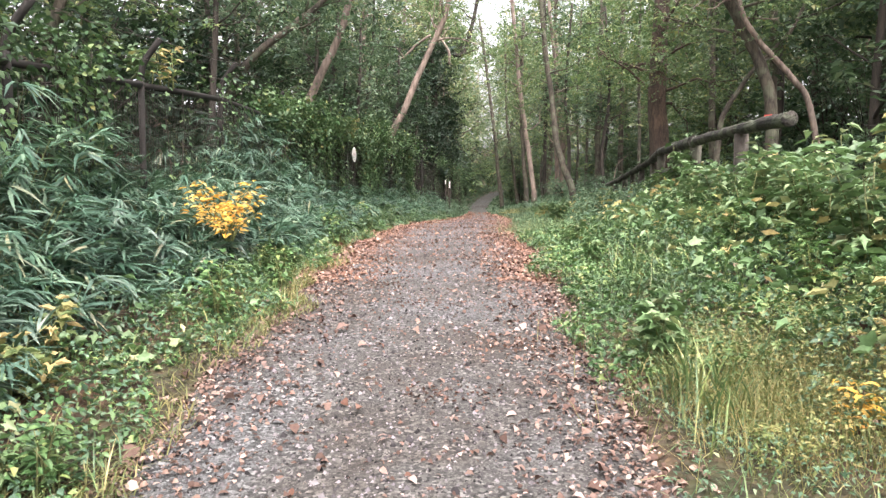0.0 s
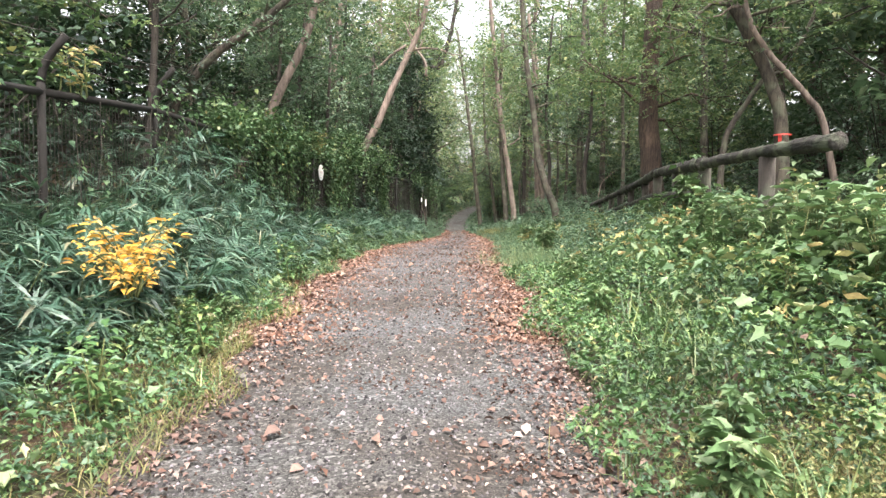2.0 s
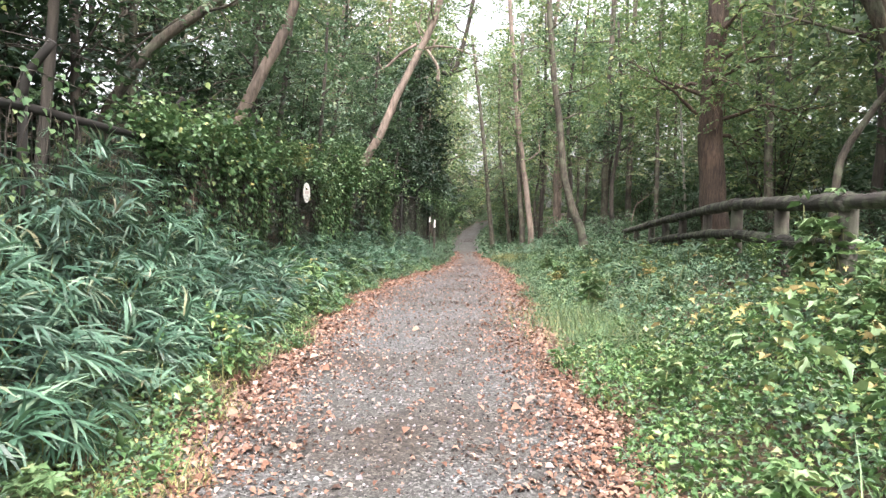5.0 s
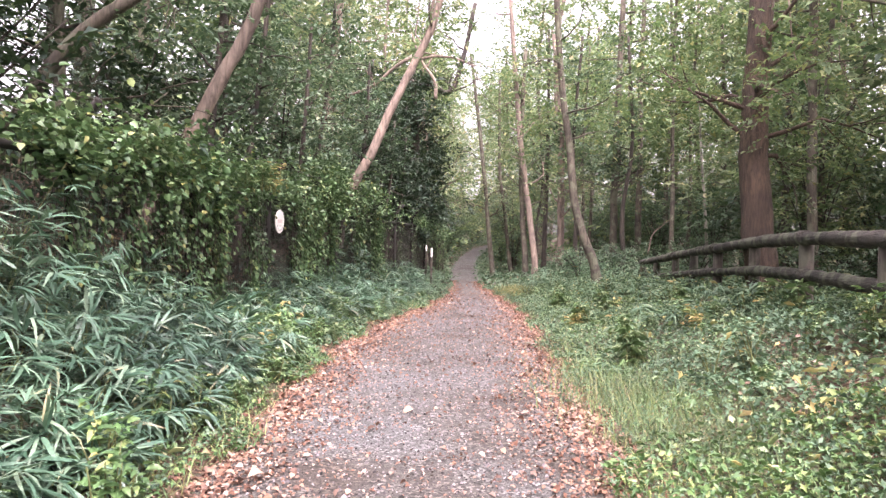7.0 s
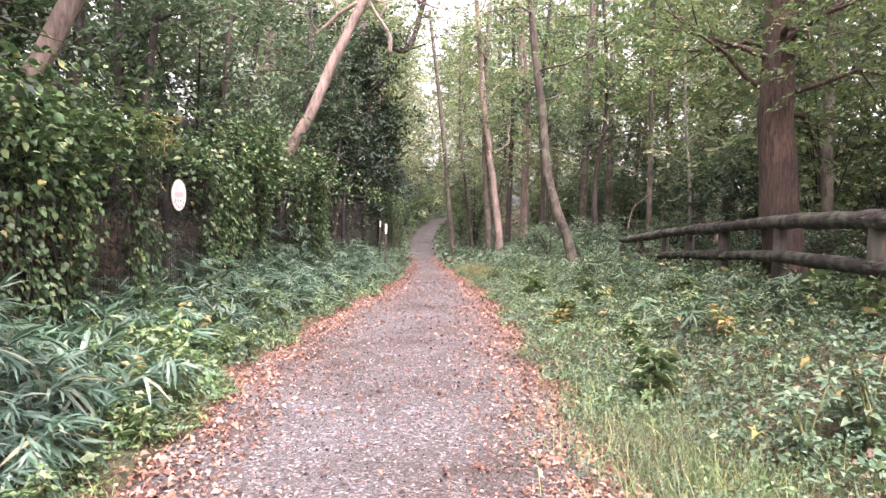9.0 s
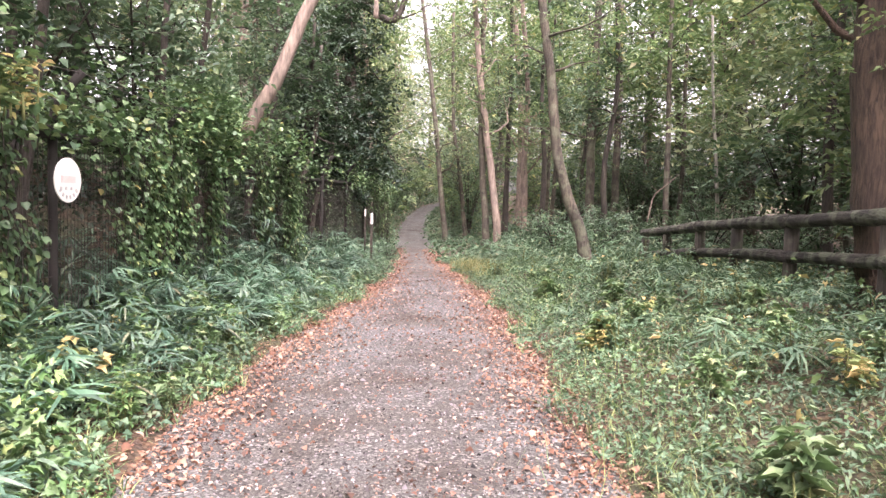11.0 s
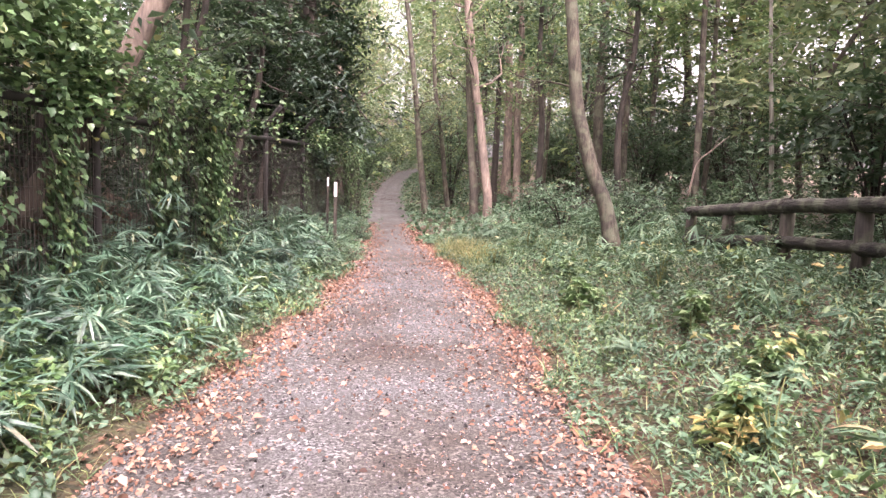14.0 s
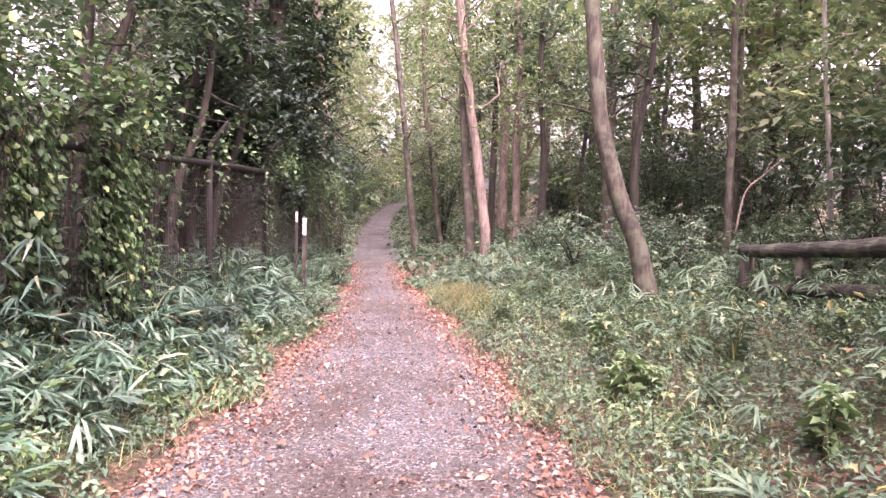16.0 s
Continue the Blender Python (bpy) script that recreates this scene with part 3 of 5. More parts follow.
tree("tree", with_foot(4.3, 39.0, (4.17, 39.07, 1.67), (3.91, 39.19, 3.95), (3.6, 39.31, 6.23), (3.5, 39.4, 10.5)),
     0.11, 0.06, "slim grey tree beside the far path", BARK, HAZEDLEAF, 9, 0.4, 2.4, 2000, 0.45, 0.11, group=BROADS)
tree("tree", with_foot(7.0, 31.3, (7.01, 31.3, 2.33), (7.01, 31.4, 4.84), (7.07, 31.49, 7.15), (7.2, 31.6, 12)),
     0.16, 0.1, "straight brown tree in the wood behind the fence", BARK, CANOPY, 11, 0.45, 2.8, 2600, 0.45, 0.11, group=BROADS)
tree("tree", with_foot(8.5, 33.2, (8.5, 33.23, 3.0), (8.54, 33.34, 6.54), (8.53, 33.43, 8.63), (8.6, 33.51, 12.5)),
     0.14, 0.09, "straight dark brown tree in the wood", BARK, CANOPY, 11, 0.45, 2.8, 2600, 0.45, 0.11, group=BROADS)
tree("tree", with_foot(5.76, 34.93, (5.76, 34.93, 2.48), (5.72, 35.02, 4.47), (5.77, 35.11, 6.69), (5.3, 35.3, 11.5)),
     0.13, 0.08, "slender brown tree wrapped by a creeper", PINKBARK, HAZEDLEAF, 11, 0.4, 2.6, 2400, 0.45, 0.11, group=BROADS)
tree("sapling", with_foot(7.9, 25.0, (7.85, 24.99, 2.42), (7.78, 25.05, 3.69), (7.68, 25.11, 4.97), (7.6, 25.2, 7.0)),
     0.05, 0.028, "thin pale grey sapling behind the log fence", PALEBARK, CANOPY, 7, 0.6, 1.3, 900, 0.25, 0.09, 7, group=BROADS)
tree("tree", with_foot(5.42, 16.85, (5.38, 16.85, 1.85), (5.31, 16.89, 2.51), (5.23, 16.94, 3.54), (5.22, 16.98, 4.5), (5.26, 17.0, 5.6), (5.4, 17.1, 10)),
     0.28, 0.17, "stout tree with deeply furrowed brown bark", ROUGHBARK, CANOPY, 14, 0.55, 2.3, 6000, 0.45, 0.095, 16, 0.4, BROADS)
tree("tree", with_foot(8.5, 20.6, (8.5, 20.62, 2.8), (8.51, 20.68, 4.3), (8.59, 20.73, 5.68), (8.8, 20.8, 9)),
     0.085, 0.05, "slim bare-stemmed tree behind the log fence", BARK, EVERGREEN, 9, 0.4, 1.8, 1800, 0.35, 0.09, group=BROADS)
twin = tree("tree", with_foot(5.68, 12.0, (5.68, 11.99, 2.5), (5.66, 12.0, 2.95), (5.56, 12.03, 3.6), (5.2, 12.08, 4.42), (4.76, 12.13, 5.25), (4.2, 12.2, 6.6), (3.9, 12.3, 8.6)),
            0.12, 0.075, "brown tree leaning towards the path beside the fence", BARK, CANOPY, 12, 0.5, 2.4, 4200, 0.35, 0.09, 12, group=BROADS)
tree("tree", with_foot(6.5, 11.75, (6.2, 11.78, 3.11), (5.93, 11.81, 3.56), (5.3, 11.87, 4.28), (4.99, 11.9, 4.92), (4.8, 12.0, 6.4)),
     0.058, 0.04, "pale crooked stem crossing a leaning tree", PINKBARK, CANOPY, 4, 0.7, 1.2, 500, 0.3, 0.09, 8, group=BROADS)
tree("tree", with_foot(4.95, 12.6, (5.0, 12.61, 2.69), (5.1, 12.63, 3.12), (5.35, 12.63, 3.51), (5.62, 12.64, 3.9), (6.3, 12.7, 4.6), (6.8, 12.8, 5.6)),
     0.056, 0.032, "thin curved grey stem behind the log fence", BARK, CANOPY, 4, 0.7, 1.2, 500, 0.3, 0.09, 8, group=BROADS)
# behind the wire fence
tree("tree", with_foot(-4.9, 8.0, (-4.6, 8.0, 3.0), (-4.2, 8.1, 4.5), (-3.9, 8.2, 7.0)), 0.08, 0.04, "slim leafy tree hanging over the wire fence", BARK, CANOPY, 11, 0.42, 1.9, 3000, 0.28, 0.085, group=BROADS)
tree("tree", with_foot(-3.5, 14.3, (-3.1, 14.35, 2.9), (-2.7, 14.37, 3.73), (-2.41, 14.39, 4.31), (-2.1, 14.4, 4.97), (-1.95, 14.41, 5.5), (-1.5, 14.5, 7.5), (-1.4, 14.6, 9.5)),
     0.1, 0.06, "leaning tree with pale pinkish-grey bark behind the fence", PINKBARK, EVERGREEN, 7, 0.72, 2.0, 1600, 0.35, 0.09, group=BROADS)
tree("tree", with_foot(-2.6, 20.4, (-1.9, 20.37, 2.75), (-1.46, 20.37, 3.57), (-1.09, 20.36, 4.26), (-0.77, 20.37, 5.04), (-0.41, 20.37, 5.83), (0.1, 20.4, 7.0), (0.5, 20.5, 9.0)),
     0.115, 0.07, "leaning tree with peeling pinkish bark above the ivy", PINKBARK, CANOPY, 6, 0.75, 2.2, 1500, 0.35, 0.1, group=BROADS)
tree("tree", with_foot(-5.0, 13.2, (-4.3, 13.1, 2.9), (-3.99, 13.02, 3.5), (-3.5, 13.0, 4.2), (-2.8, 13.0, 4.75), (-2.1, 13.1, 5.4), (-1.6, 13.2, 6.6)),
     0.09, 0.05, "grey stem leaning out over the fence", BARK, EVERGREEN, 7, 0.6, 1.6, 1500, 0.35, 0.09, group=BROADS)
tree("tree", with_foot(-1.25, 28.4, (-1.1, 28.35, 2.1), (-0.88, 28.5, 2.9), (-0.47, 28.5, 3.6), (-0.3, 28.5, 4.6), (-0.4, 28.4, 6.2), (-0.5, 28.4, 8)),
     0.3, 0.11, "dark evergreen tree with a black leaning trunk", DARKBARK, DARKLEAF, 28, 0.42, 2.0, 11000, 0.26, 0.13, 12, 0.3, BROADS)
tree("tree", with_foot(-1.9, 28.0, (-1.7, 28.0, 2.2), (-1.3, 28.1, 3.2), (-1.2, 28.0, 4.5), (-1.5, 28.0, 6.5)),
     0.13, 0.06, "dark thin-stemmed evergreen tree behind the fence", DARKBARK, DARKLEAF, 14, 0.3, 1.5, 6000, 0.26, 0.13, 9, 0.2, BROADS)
tree("tree", with_foot(-2.2, 33.0, (-1.9, 33, 4.5), (-1.2, 33.1, 7.4), (-0.3, 33.2, 8.8), (0.8, 33.3, 8.4), (1.3, 33.3, 9.5), (1.8, 33.4, 12)),
     0.16, 0.08, "crooked dark tree arching over the path", DARKBARK, CANOPY, 12, 0.4, 2.6, 1800, 0.4, 0.1, group=BROADS)

for x, y, dx, dy, tall in ((-1.5, 25.2, 0.5, 0.2, 3.6), (-1.9, 25.9, 0.7, -0.1, 4.2), (-1.2, 26.6, 0.5, 0.1, 3.4), (-2.2, 24.0, 0.6, 0.3, 4.4), (-1.6, 27.3, 0.3, 0.2, 4.0)):
    z = standing(x, y)
    tree("tree", [(x, y, z), (x + dx * 0.3, y + dy * 0.3, z + tall * 0.4), (x + dx, y + dy, z + tall * 0.75), (x + dx * 1.2, y + dy * 1.6, z + tall * 1.3)],
         0.075, 0.035, "thin dark leaning stem behind the fence", DARKBARK, DARKLEAF, 7, 0.68, 1.2, 1100, 0.24, 0.11, 8, 0.4, "dark stems behind the fence")

# slope behind the fence: dark leaves added to stand in for its shade, and stems
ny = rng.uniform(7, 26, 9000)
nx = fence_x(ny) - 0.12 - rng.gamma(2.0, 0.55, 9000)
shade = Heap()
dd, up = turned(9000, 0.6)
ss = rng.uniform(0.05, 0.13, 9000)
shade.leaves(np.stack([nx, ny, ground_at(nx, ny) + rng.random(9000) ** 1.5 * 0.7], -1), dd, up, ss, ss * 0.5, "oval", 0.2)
tagged(shade.done("slope_undergrowth", DARKLEAF), "dark leaf cover added for the shade on the slope behind the fence", "undergrowth", kind="stuff")
for y, back, lean, tall in ((10.6, 0.7, 0.3, 5.2), (12.2, 1.2, -0.2, 5.8), (15.1, 0.6, 0.35, 5.0), (16.9, 0.8, 0.5, 5.6), (17.8, 1.3, -0.1, 6.2), (19.2, 0.6, 0.3, 5.0), (20.9, 1.0, 0.6, 5.6), (22.6, 0.7, 0.4, 5.2)):
    x = float(fence_x(y)) - back
    z = standing(x, y)
    tree("tree", [(x, y, z), (x + lean * 0.4, y + 0.1, z + tall * 0.35), (x + lean * 0.8, y + 0.05, z + tall * 0.7), (x + lean * 0.9, y + 0.2, z + tall)],
         0.06, 0.03, "thin dark leaning stem behind the fence", DARKBARK, EVERGREEN, 8, 0.42, 1.2, 1500, 0.26, 0.1, 8, 0.3, "dark stems behind the fence")

tape = bmesh.new()
bmesh.ops.create_cone(tape, segments=18, radius1=0.135, radius2=0.133, depth=0.022, cap_ends=False)
bmesh.ops.translate(tape, verts=tape.verts, vec=(5.67, 11.99, 2.98))
for dx, z0, z1 in ((-0.12, 2.98, 2.74), (-0.09, 2.98, 2.84)):
    q4 = [tape.verts.new((5.67 + dx + o, 11.9 + o * 0.3, z)) for o, z in ((0, z0), (0.035, z0), (0.045, z1), (0.01, z1))]
    tape.faces.new(q4)
geom = bmesh.ops.solidify(tape, geom=tape.faces[:], thickness=0.004)
tagged(part("marker_tape", tape, RIBBON), "red marking tape tied round a leaning trunk", "marker tape")


# ---- wire fence under climbers ----
def wire_fence():
    root = empty("wire_fence", FENCE[0][0], FENCE[0][1], standing(*FENCE[0]), "tall rusty wire fence overgrown with ivy", "fence")
    o = np.array(root.location)
    tall = 1.9
    for k, (x, y) in enumerate(FENCE):
        z = standing(x, y)
        h = Heap()
        h.tube(np.array([(x, y, z - 0.2), (x, y, z + 0.9), (x, y, z + tall)]) - o, (0.036, 0.036, 0.036), 8)
        arm = curve([(x, y, z + tall - 0.02), (x + 0.04, y, z + tall + 0.16), (x + 0.22, y, z + tall + 0.4)], 6) - o
        h.tube(arm, [0.034] * 6, 8)
        h.done("post", IRON, root)
        if k == len(FENCE) - 1:
            break
        x1, y1 = FENCE[k + 1]
        z1 = standing(x1, y1)
        a0, a1 = np.array((x, y, z)) - o, np.array((x1, y1, z1)) - o
        for hh, nm in ((tall - 0.08, "top_rail"), (0.25, "bottom_rail")):
            h = Heap()
            h.tube(np.linspace(a0 + (0, 0, hh), a1 + (0, 0, hh), 3), [0.036 if nm == 'top_rail' else 0.028] * 3, 7)
            h.done(nm, IRON, root)
        h = Heap()
        n = int(np.linalg.norm(a1 - a0) / 0.055)
        for f in np.linspace(0, 1, n + 1)[1:-1]:
            b = a0 + (a1 - a0) * f
            h.tube(np.array([b + (0, 0, 0.05), b + (0, 0, tall - 0.05)]), (0.0035, 0.0035), 3, 0, False)
        for hh in np.arange(0.3, tall, 0.22):
            h.tube(np.array([a0 + (0.006, 0, hh), a1 + (0.006, 0, hh)]), (0.003, 0.003), 3, 0, False)
        tagged(h.done("wire_panel", WIRE, root), kind="stuff")
        h = Heap()
        for f in (0.45, 0.98):
            e0, e1 = a0 + (0.22 * f, 0, tall + 0.4 * f), a1 + (0.22 * f, 0, tall + 0.4 * f)
            h.tube(np.linspace(e0, e1, 4) - np.array([(0, 0, 0), (0, 0, 0.03), (0, 0, 0.03), (0, 0, 0)]), [0.004] * 4, 4, 0, False)
        tagged(h.done("barbed_wire", WIRE, root), kind="stuff")
    return root


wire_fence()

sign = bmesh.new()
bmesh.ops.create_cone(sign, segments=40, radius1=0.165, radius2=0.165, depth=0.012, cap_ends=True)
bmesh.ops.bevel(sign, geom=[e for e in sign.edges], offset=0.003, segments=1, affect="EDGES")
sgn = part("disc_sign", sign, WHITE)
sgn.matrix_basis = pose(-2.02, 15.78, 2.57, 90, 0, 81)
tagged(sgn, "round white enamel plate with faded marks on the wire fence", "sign")


def mark(name, u, v, w, tall, mat, turn=0.0):
    b = bmesh.new()
    bmesh.ops.create_cube(b, size=1)
    bmesh.ops.scale(b, verts=b.verts, vec=(w, tall, 0.003))
    bmesh.ops.rotate(b, verts=b.verts, cent=(0, 0, 0), matrix=Matrix.Rotation(turn, 3, "Z"))
    bmesh.ops.translate(b, verts=b.verts, vec=(u, v, 0.0072))
    part(name, b, mat, sgn)


mark("faded_band", 0.0, 0.005, 0.17, 0.05, FADED)
for k, a in enumerate(np.linspace(-2.5, -0.65, 6)):
    mark("worn_letter", 0.125 * math.cos(a), 0.125 * math.sin(a), 0.018, 0.026, GREYMARK, a + math.pi / 2)
for u in (-0.09, -0.03, 0.035):
    mark("worn_letter", u, -0.06, 0.02, 0.022, GREYMARK)


def ivy_on(y0, y1, n, strands, bush, fine=True, lift=0.3):
    """Ivy that hangs in ragged curtains down the fence and heaps on its top."""
    h, stems = Heap(), Heap()
    pts = []
    centres = rng.uniform(y0, y1, max(2, int((y1 - y0) / 0.5)))
    for k in range(strands):
        y = float(np.clip(rng.choice(centres) + rng.normal(0, 0.07), y0, y1))
        x = fence_x(y) + rng.uniform(0.02, 0.16)
        z0 = standing(x, y)
        top, low = z0 + rng.uniform(1.6, 2.1), z0 + rng.choice((0.05, 0.4, 0.9), p=(0.5, 0.3, 0.2))
        m = 7
        line = np.stack([x + rng.normal(0, 0.04, m), y + np.cumsum(rng.normal(0, 0.035, m)), np.linspace(top, low, m)], -1)
        c = curve(line, 22)
        stems.tube(c[::3], [0.005] * len(c[::3]), 4, 0, False)
        pts.append(c)
    pts = np.concatenate(pts)
    c = pts[rng.integers(0, len(pts), n)] + rng.normal(0, 0.04, (n, 3)) + (0.03, 0, 0)
    a = rng.normal(0, 0.9, n)
    d = np.stack([0.5 + 0.2 * np.cos(a), np.sin(a), -0.75 + rng.normal(0, 0.35, n)], -1)
    up = unit(np.stack([np.ones(n), rng.normal(0, 0.5, n), 0.7 + rng.normal(0, 0.3, n)], -1))
    s = rng.uniform(0.042, 0.08, n)
    kind = "broad" if fine else "oval"
    open_ = np.hypot(c[:, 1] - 15.75, c[:, 2] - 2.57) > 0.36
    c, d, up, s, n = c[open_], d[open_], up[open_], s[open_], int(open_.sum())
    h.leaves(c, d, up, s, s * rng.uniform(0.7, 0.95, n), kind, 0.1)
    heaps = np.stack([rng.uniform(y0, y1, 9), rng.uniform(0.0, lift, 9), rng.uniform(0.15, 0.36, 9)], -1)
    pick = heaps[rng.integers(0, 9, bush)]
    yb = pick[:, 0] + rng.normal(0, 1, bush) * pick[:, 2] * 1.5
    xb = fence_x(yb) + 0.08 + rng.normal(0, 1, bush) * pick[:, 2] * 0.7
    c = np.stack([xb, yb, ground_at(fence_x(yb), yb) + 1.8 + pick[:, 1] + rng.normal(0, 1, bush) * pick[:, 2] * 0.75], -1)
    c = c[np.hypot(c[:, 1] - 15.75, c[:, 2] - 2.57) > 0.36]
    bush = len(c)
    d, up = turned(bush, 0.5)
    d[:, 0] = np.abs(d[:, 0])
    s = rng.uniform(0.045, 0.085, bush)
    h.leaves(c, d, up, s, s * 0.8, kind, 0.15)
    root = empty("climbing_ivy", float(fence_x(y0)), y0, standing(fence_x(y0), y0), "green ivy hanging in ragged strands down the wire fence", "ivy", "ivy on the fence", "stuff")
    o = np.array(root.location)
    for heap_, nm, mt in ((h, "foliage", IVY), (stems, "stems", DARKBARK)):
        heap_.v = [w - o for w in heap_.v]
        heap_.done(nm, mt, root)


ivy_on(2.6, 7.4, 1500, 26, 1500)
ivy_on(7.4, 11.0, 250, 9, 120)
ivy_on(11.0, 15.0, 2600, 40, 4200)
ivy_on(15.0, 18.2, 2900, 44, 900)
ivy_on(18.2, 22.2, 5600, 70, 4400, lift=0.7)
ivy_on(22.2, 27.5, 500, 10, 350, False)
ivy_on(27.5, 35.0, 1500, 26, 2200, False)


def marker_post(x, y, w, tall, label, face=0.36):
    root = empty("marker_post", x, y, standing(x, y), label, "post", "white posts beside the far path")
    b = bmesh.new()
    bmesh.ops.create_cube(b, size=1)
    bmesh.ops.scale(b, verts=b.verts, vec=(w, 0.05, tall + 0.2))
    bmesh.ops.translate(b, verts=b.verts, vec=(0, 0, tall / 2 - 0.1))
    bmesh.ops.bevel(b, geom=b.edges[:], offset=0.008, segments=2, affect="EDGES")
    part("shaft", b, DARKBARK, root)
    b = bmesh.new()
    bmesh.ops.create_cube(b, size=1)
    bmesh.ops.scale(b, verts=b.verts, vec=(w * 0.9, 0.012, face))
    bmesh.ops.translate(b, verts=b.verts, vec=(0, -0.032, tall - face / 2 - 0.02))
    part("plate", b, WHITE, root, "white plate")


marker_post(0.25, 26.2, 0.06, 1.28, "white plated marker post under the dark trees", 0.25)
marker_post(0.1, 26.9, 0.04, 1.3, "narrow white marker post beside the fence", 0.16)


# ---- log fence ----
def log_fence():
    ends = [(3.5, 7.05), (3.58, 8.4), (3.72, 10.3), (4.0, 12.0), (4.35, 13.9), (4.92, 16.3), (5.19, 18.2), (5.4, 19.8), (5.55, 21.2), (5.58, 22.5), (5.6, 23.55)]
    tops = [2.42, 2.46, 2.47, 2.52, 2.57, 2.55, 2.47, 2.4, 2.32, 2.2, 2.12]
    root = empty("log_fence", *ends[0], standing(*ends[0]), "low fence of weathered round logs on short posts", "fence")
    o = np.array(root.location)
    line = np.array([(x, y, z - 0.075) for (x, y), z in zip(ends, tops)]) - o
    for k in range(0, len(ends) - 1, 2):
        for drop, rad, nm in ((0, 0.085 if k > 1 else 0.07, "top_log"), (0.42, 0.075, "lower_log")):
            if nm == "lower_log" and k == 0:
                continue
            seg = line[k:min(k + 3, len(ends))] - (0.0, 0, drop)
            seg = seg.copy()
            seg[0] -= (seg[1] - seg[0]) * 0.04
            seg[-1] += (seg[-1] - seg[-2]) * 0.06
            c = curve(seg, 22) + rng.normal(0, 0.004, (22, 3))
            h = Heap()
            h.tube(c, rad * (1.08 - 0.2 * np.linspace(0, 1, 22)) * (1 + 0.05 * np.sin(np.linspace(0, 9, 22) + k) + rng.normal(0, 0.02, 22)), 14, 0.02)
            h.done(nm, LOGBARK, root, soft=True)
    for (x, y), z in list(zip(ends, tops))[1:]:
        h = Heap()
        g = standing(x, y)
        h.tube(np.array([(x + 0.03, y, g - 0.2), (x + 0.03, y, g + 0.4), (x + 0.03, y, z - 0.13)]) - o, (0.088, 0.082, 0.08), 12, 0.04)
        h.done("post", POSTMAT, root)
    return root


log_fence()


# ---- plants on the banks ----
def in_clear(n, y0, y1, d0, d1, side, bias=1.0):
    y = rng.uniform(y0, y1, n)
    d = d0 + (d1 - d0) * rng.random(n) ** bias
    ragged = 0.06 + 0.12 * np.sin(2.3 * y + side) + 0.08 * np.sin(5.9 * y + 2 * side)
    x = middle(y) + side * (half(y) + d + (0.12 if side < 0 else 0.0) + ragged * np.clip(1 - d, 0.2, 1))
    return x, y, d


def bamboo_grass(n, y0, y1, d0, d1, tall, label, side=-1, mat=None):
    """Bamboo grass: arching stalks that each end in fans of long drooping leaves."""
    h, st = Heap(), Heap()
    x, y, d = in_clear(n, y0, y1, d0, d1, side)
    ok = (x > fence_x(y) - 0.4) & (bumps(x, y, 0.45) + rng.normal(0, 0.5, n) > -0.55)
    x, y, d = x[ok], y[ok], d[ok]
    n = len(x)
    g = ground_at(x, y)
    hgt = (0.2 + np.clip((d - d0) / 1.4, 0.12, 1) * tall) * rng.uniform(0.45, 1.0, n) * (0.85 + 0.3 * bumps(x, y, 0.7))
    turn = rng.uniform(-math.pi, math.pi, n)
    out = np.stack([np.cos(turn), np.sin(turn), np.zeros(n)], -1)
    foot = np.stack([x, y, g], -1)
    rise = np.array((0, 0, 1.0))
    per, fans = 8, (1.0, 0.86, 0.68)
    for k in range(0, n, 2):
        top = foot[k] + out[k] * hgt[k] * 0.3 + rise * hgt[k]
        st.tube(np.array([foot[k], foot[k] + out[k] * hgt[k] * 0.08 + rise * hgt[k] * 0.55, top]), (0.004, 0.0035, 0.0025), 3, 0, False)
    for f in fans:
        tip = foot + out * (hgt * 0.3 * f ** 2)[:, None] + rise * (hgt * f)[:, None]
        ta = turn + (0 if f == 1 else 1) * rng.choice((-1.0, 1.0), n) * rng.uniform(0.5, 1.3, n)
        tip = tip + np.stack([np.cos(ta), np.sin(ta), np.zeros(n)], -1) * 0.07
        a = np.repeat(ta, per) + np.tile(np.linspace(-1.15, 1.15, per), n) + rng.normal(0, 0.13, n * per)
        e = np.repeat(rng.normal(0.1, 0.38, n), per) + rng.normal(0, 0.14, n * per)
        dd = np.stack([np.cos(a) * np.cos(e), np.sin(a) * np.cos(e), np.sin(e)], -1)
        up = unit(np.stack([rng.normal(0, 0.4, n * per), rng.normal(0, 0.4, n * per), np.ones(n * per)], -1))
        ln = np.repeat(rng.uniform(0.14, 0.29, n), per) * rng.uniform(0.75, 1.1, n * per)
        h.leaves(np.repeat(tip, per, 0) + rng.normal(0, 0.008, (n * per, 3)), dd, up, ln, ln * rng.uniform(0.075, 0.115, n * per), "strap", np.repeat(rng.uniform(0.15, 0.6, n), per), 0.2)
    root = empty("bamboo_grass", float(x.mean()), float(y.mean()), float(g.mean()), label, "bamboo grass", kind="stuff")
    o = np.array(root.location)
    for heap_, nm, mt in ((h, "foliage", mat or SASA), (st, "stalks", STEM)):
        heap_.v = [w - o for w in heap_.v]
        heap_.done(nm, mt, root)


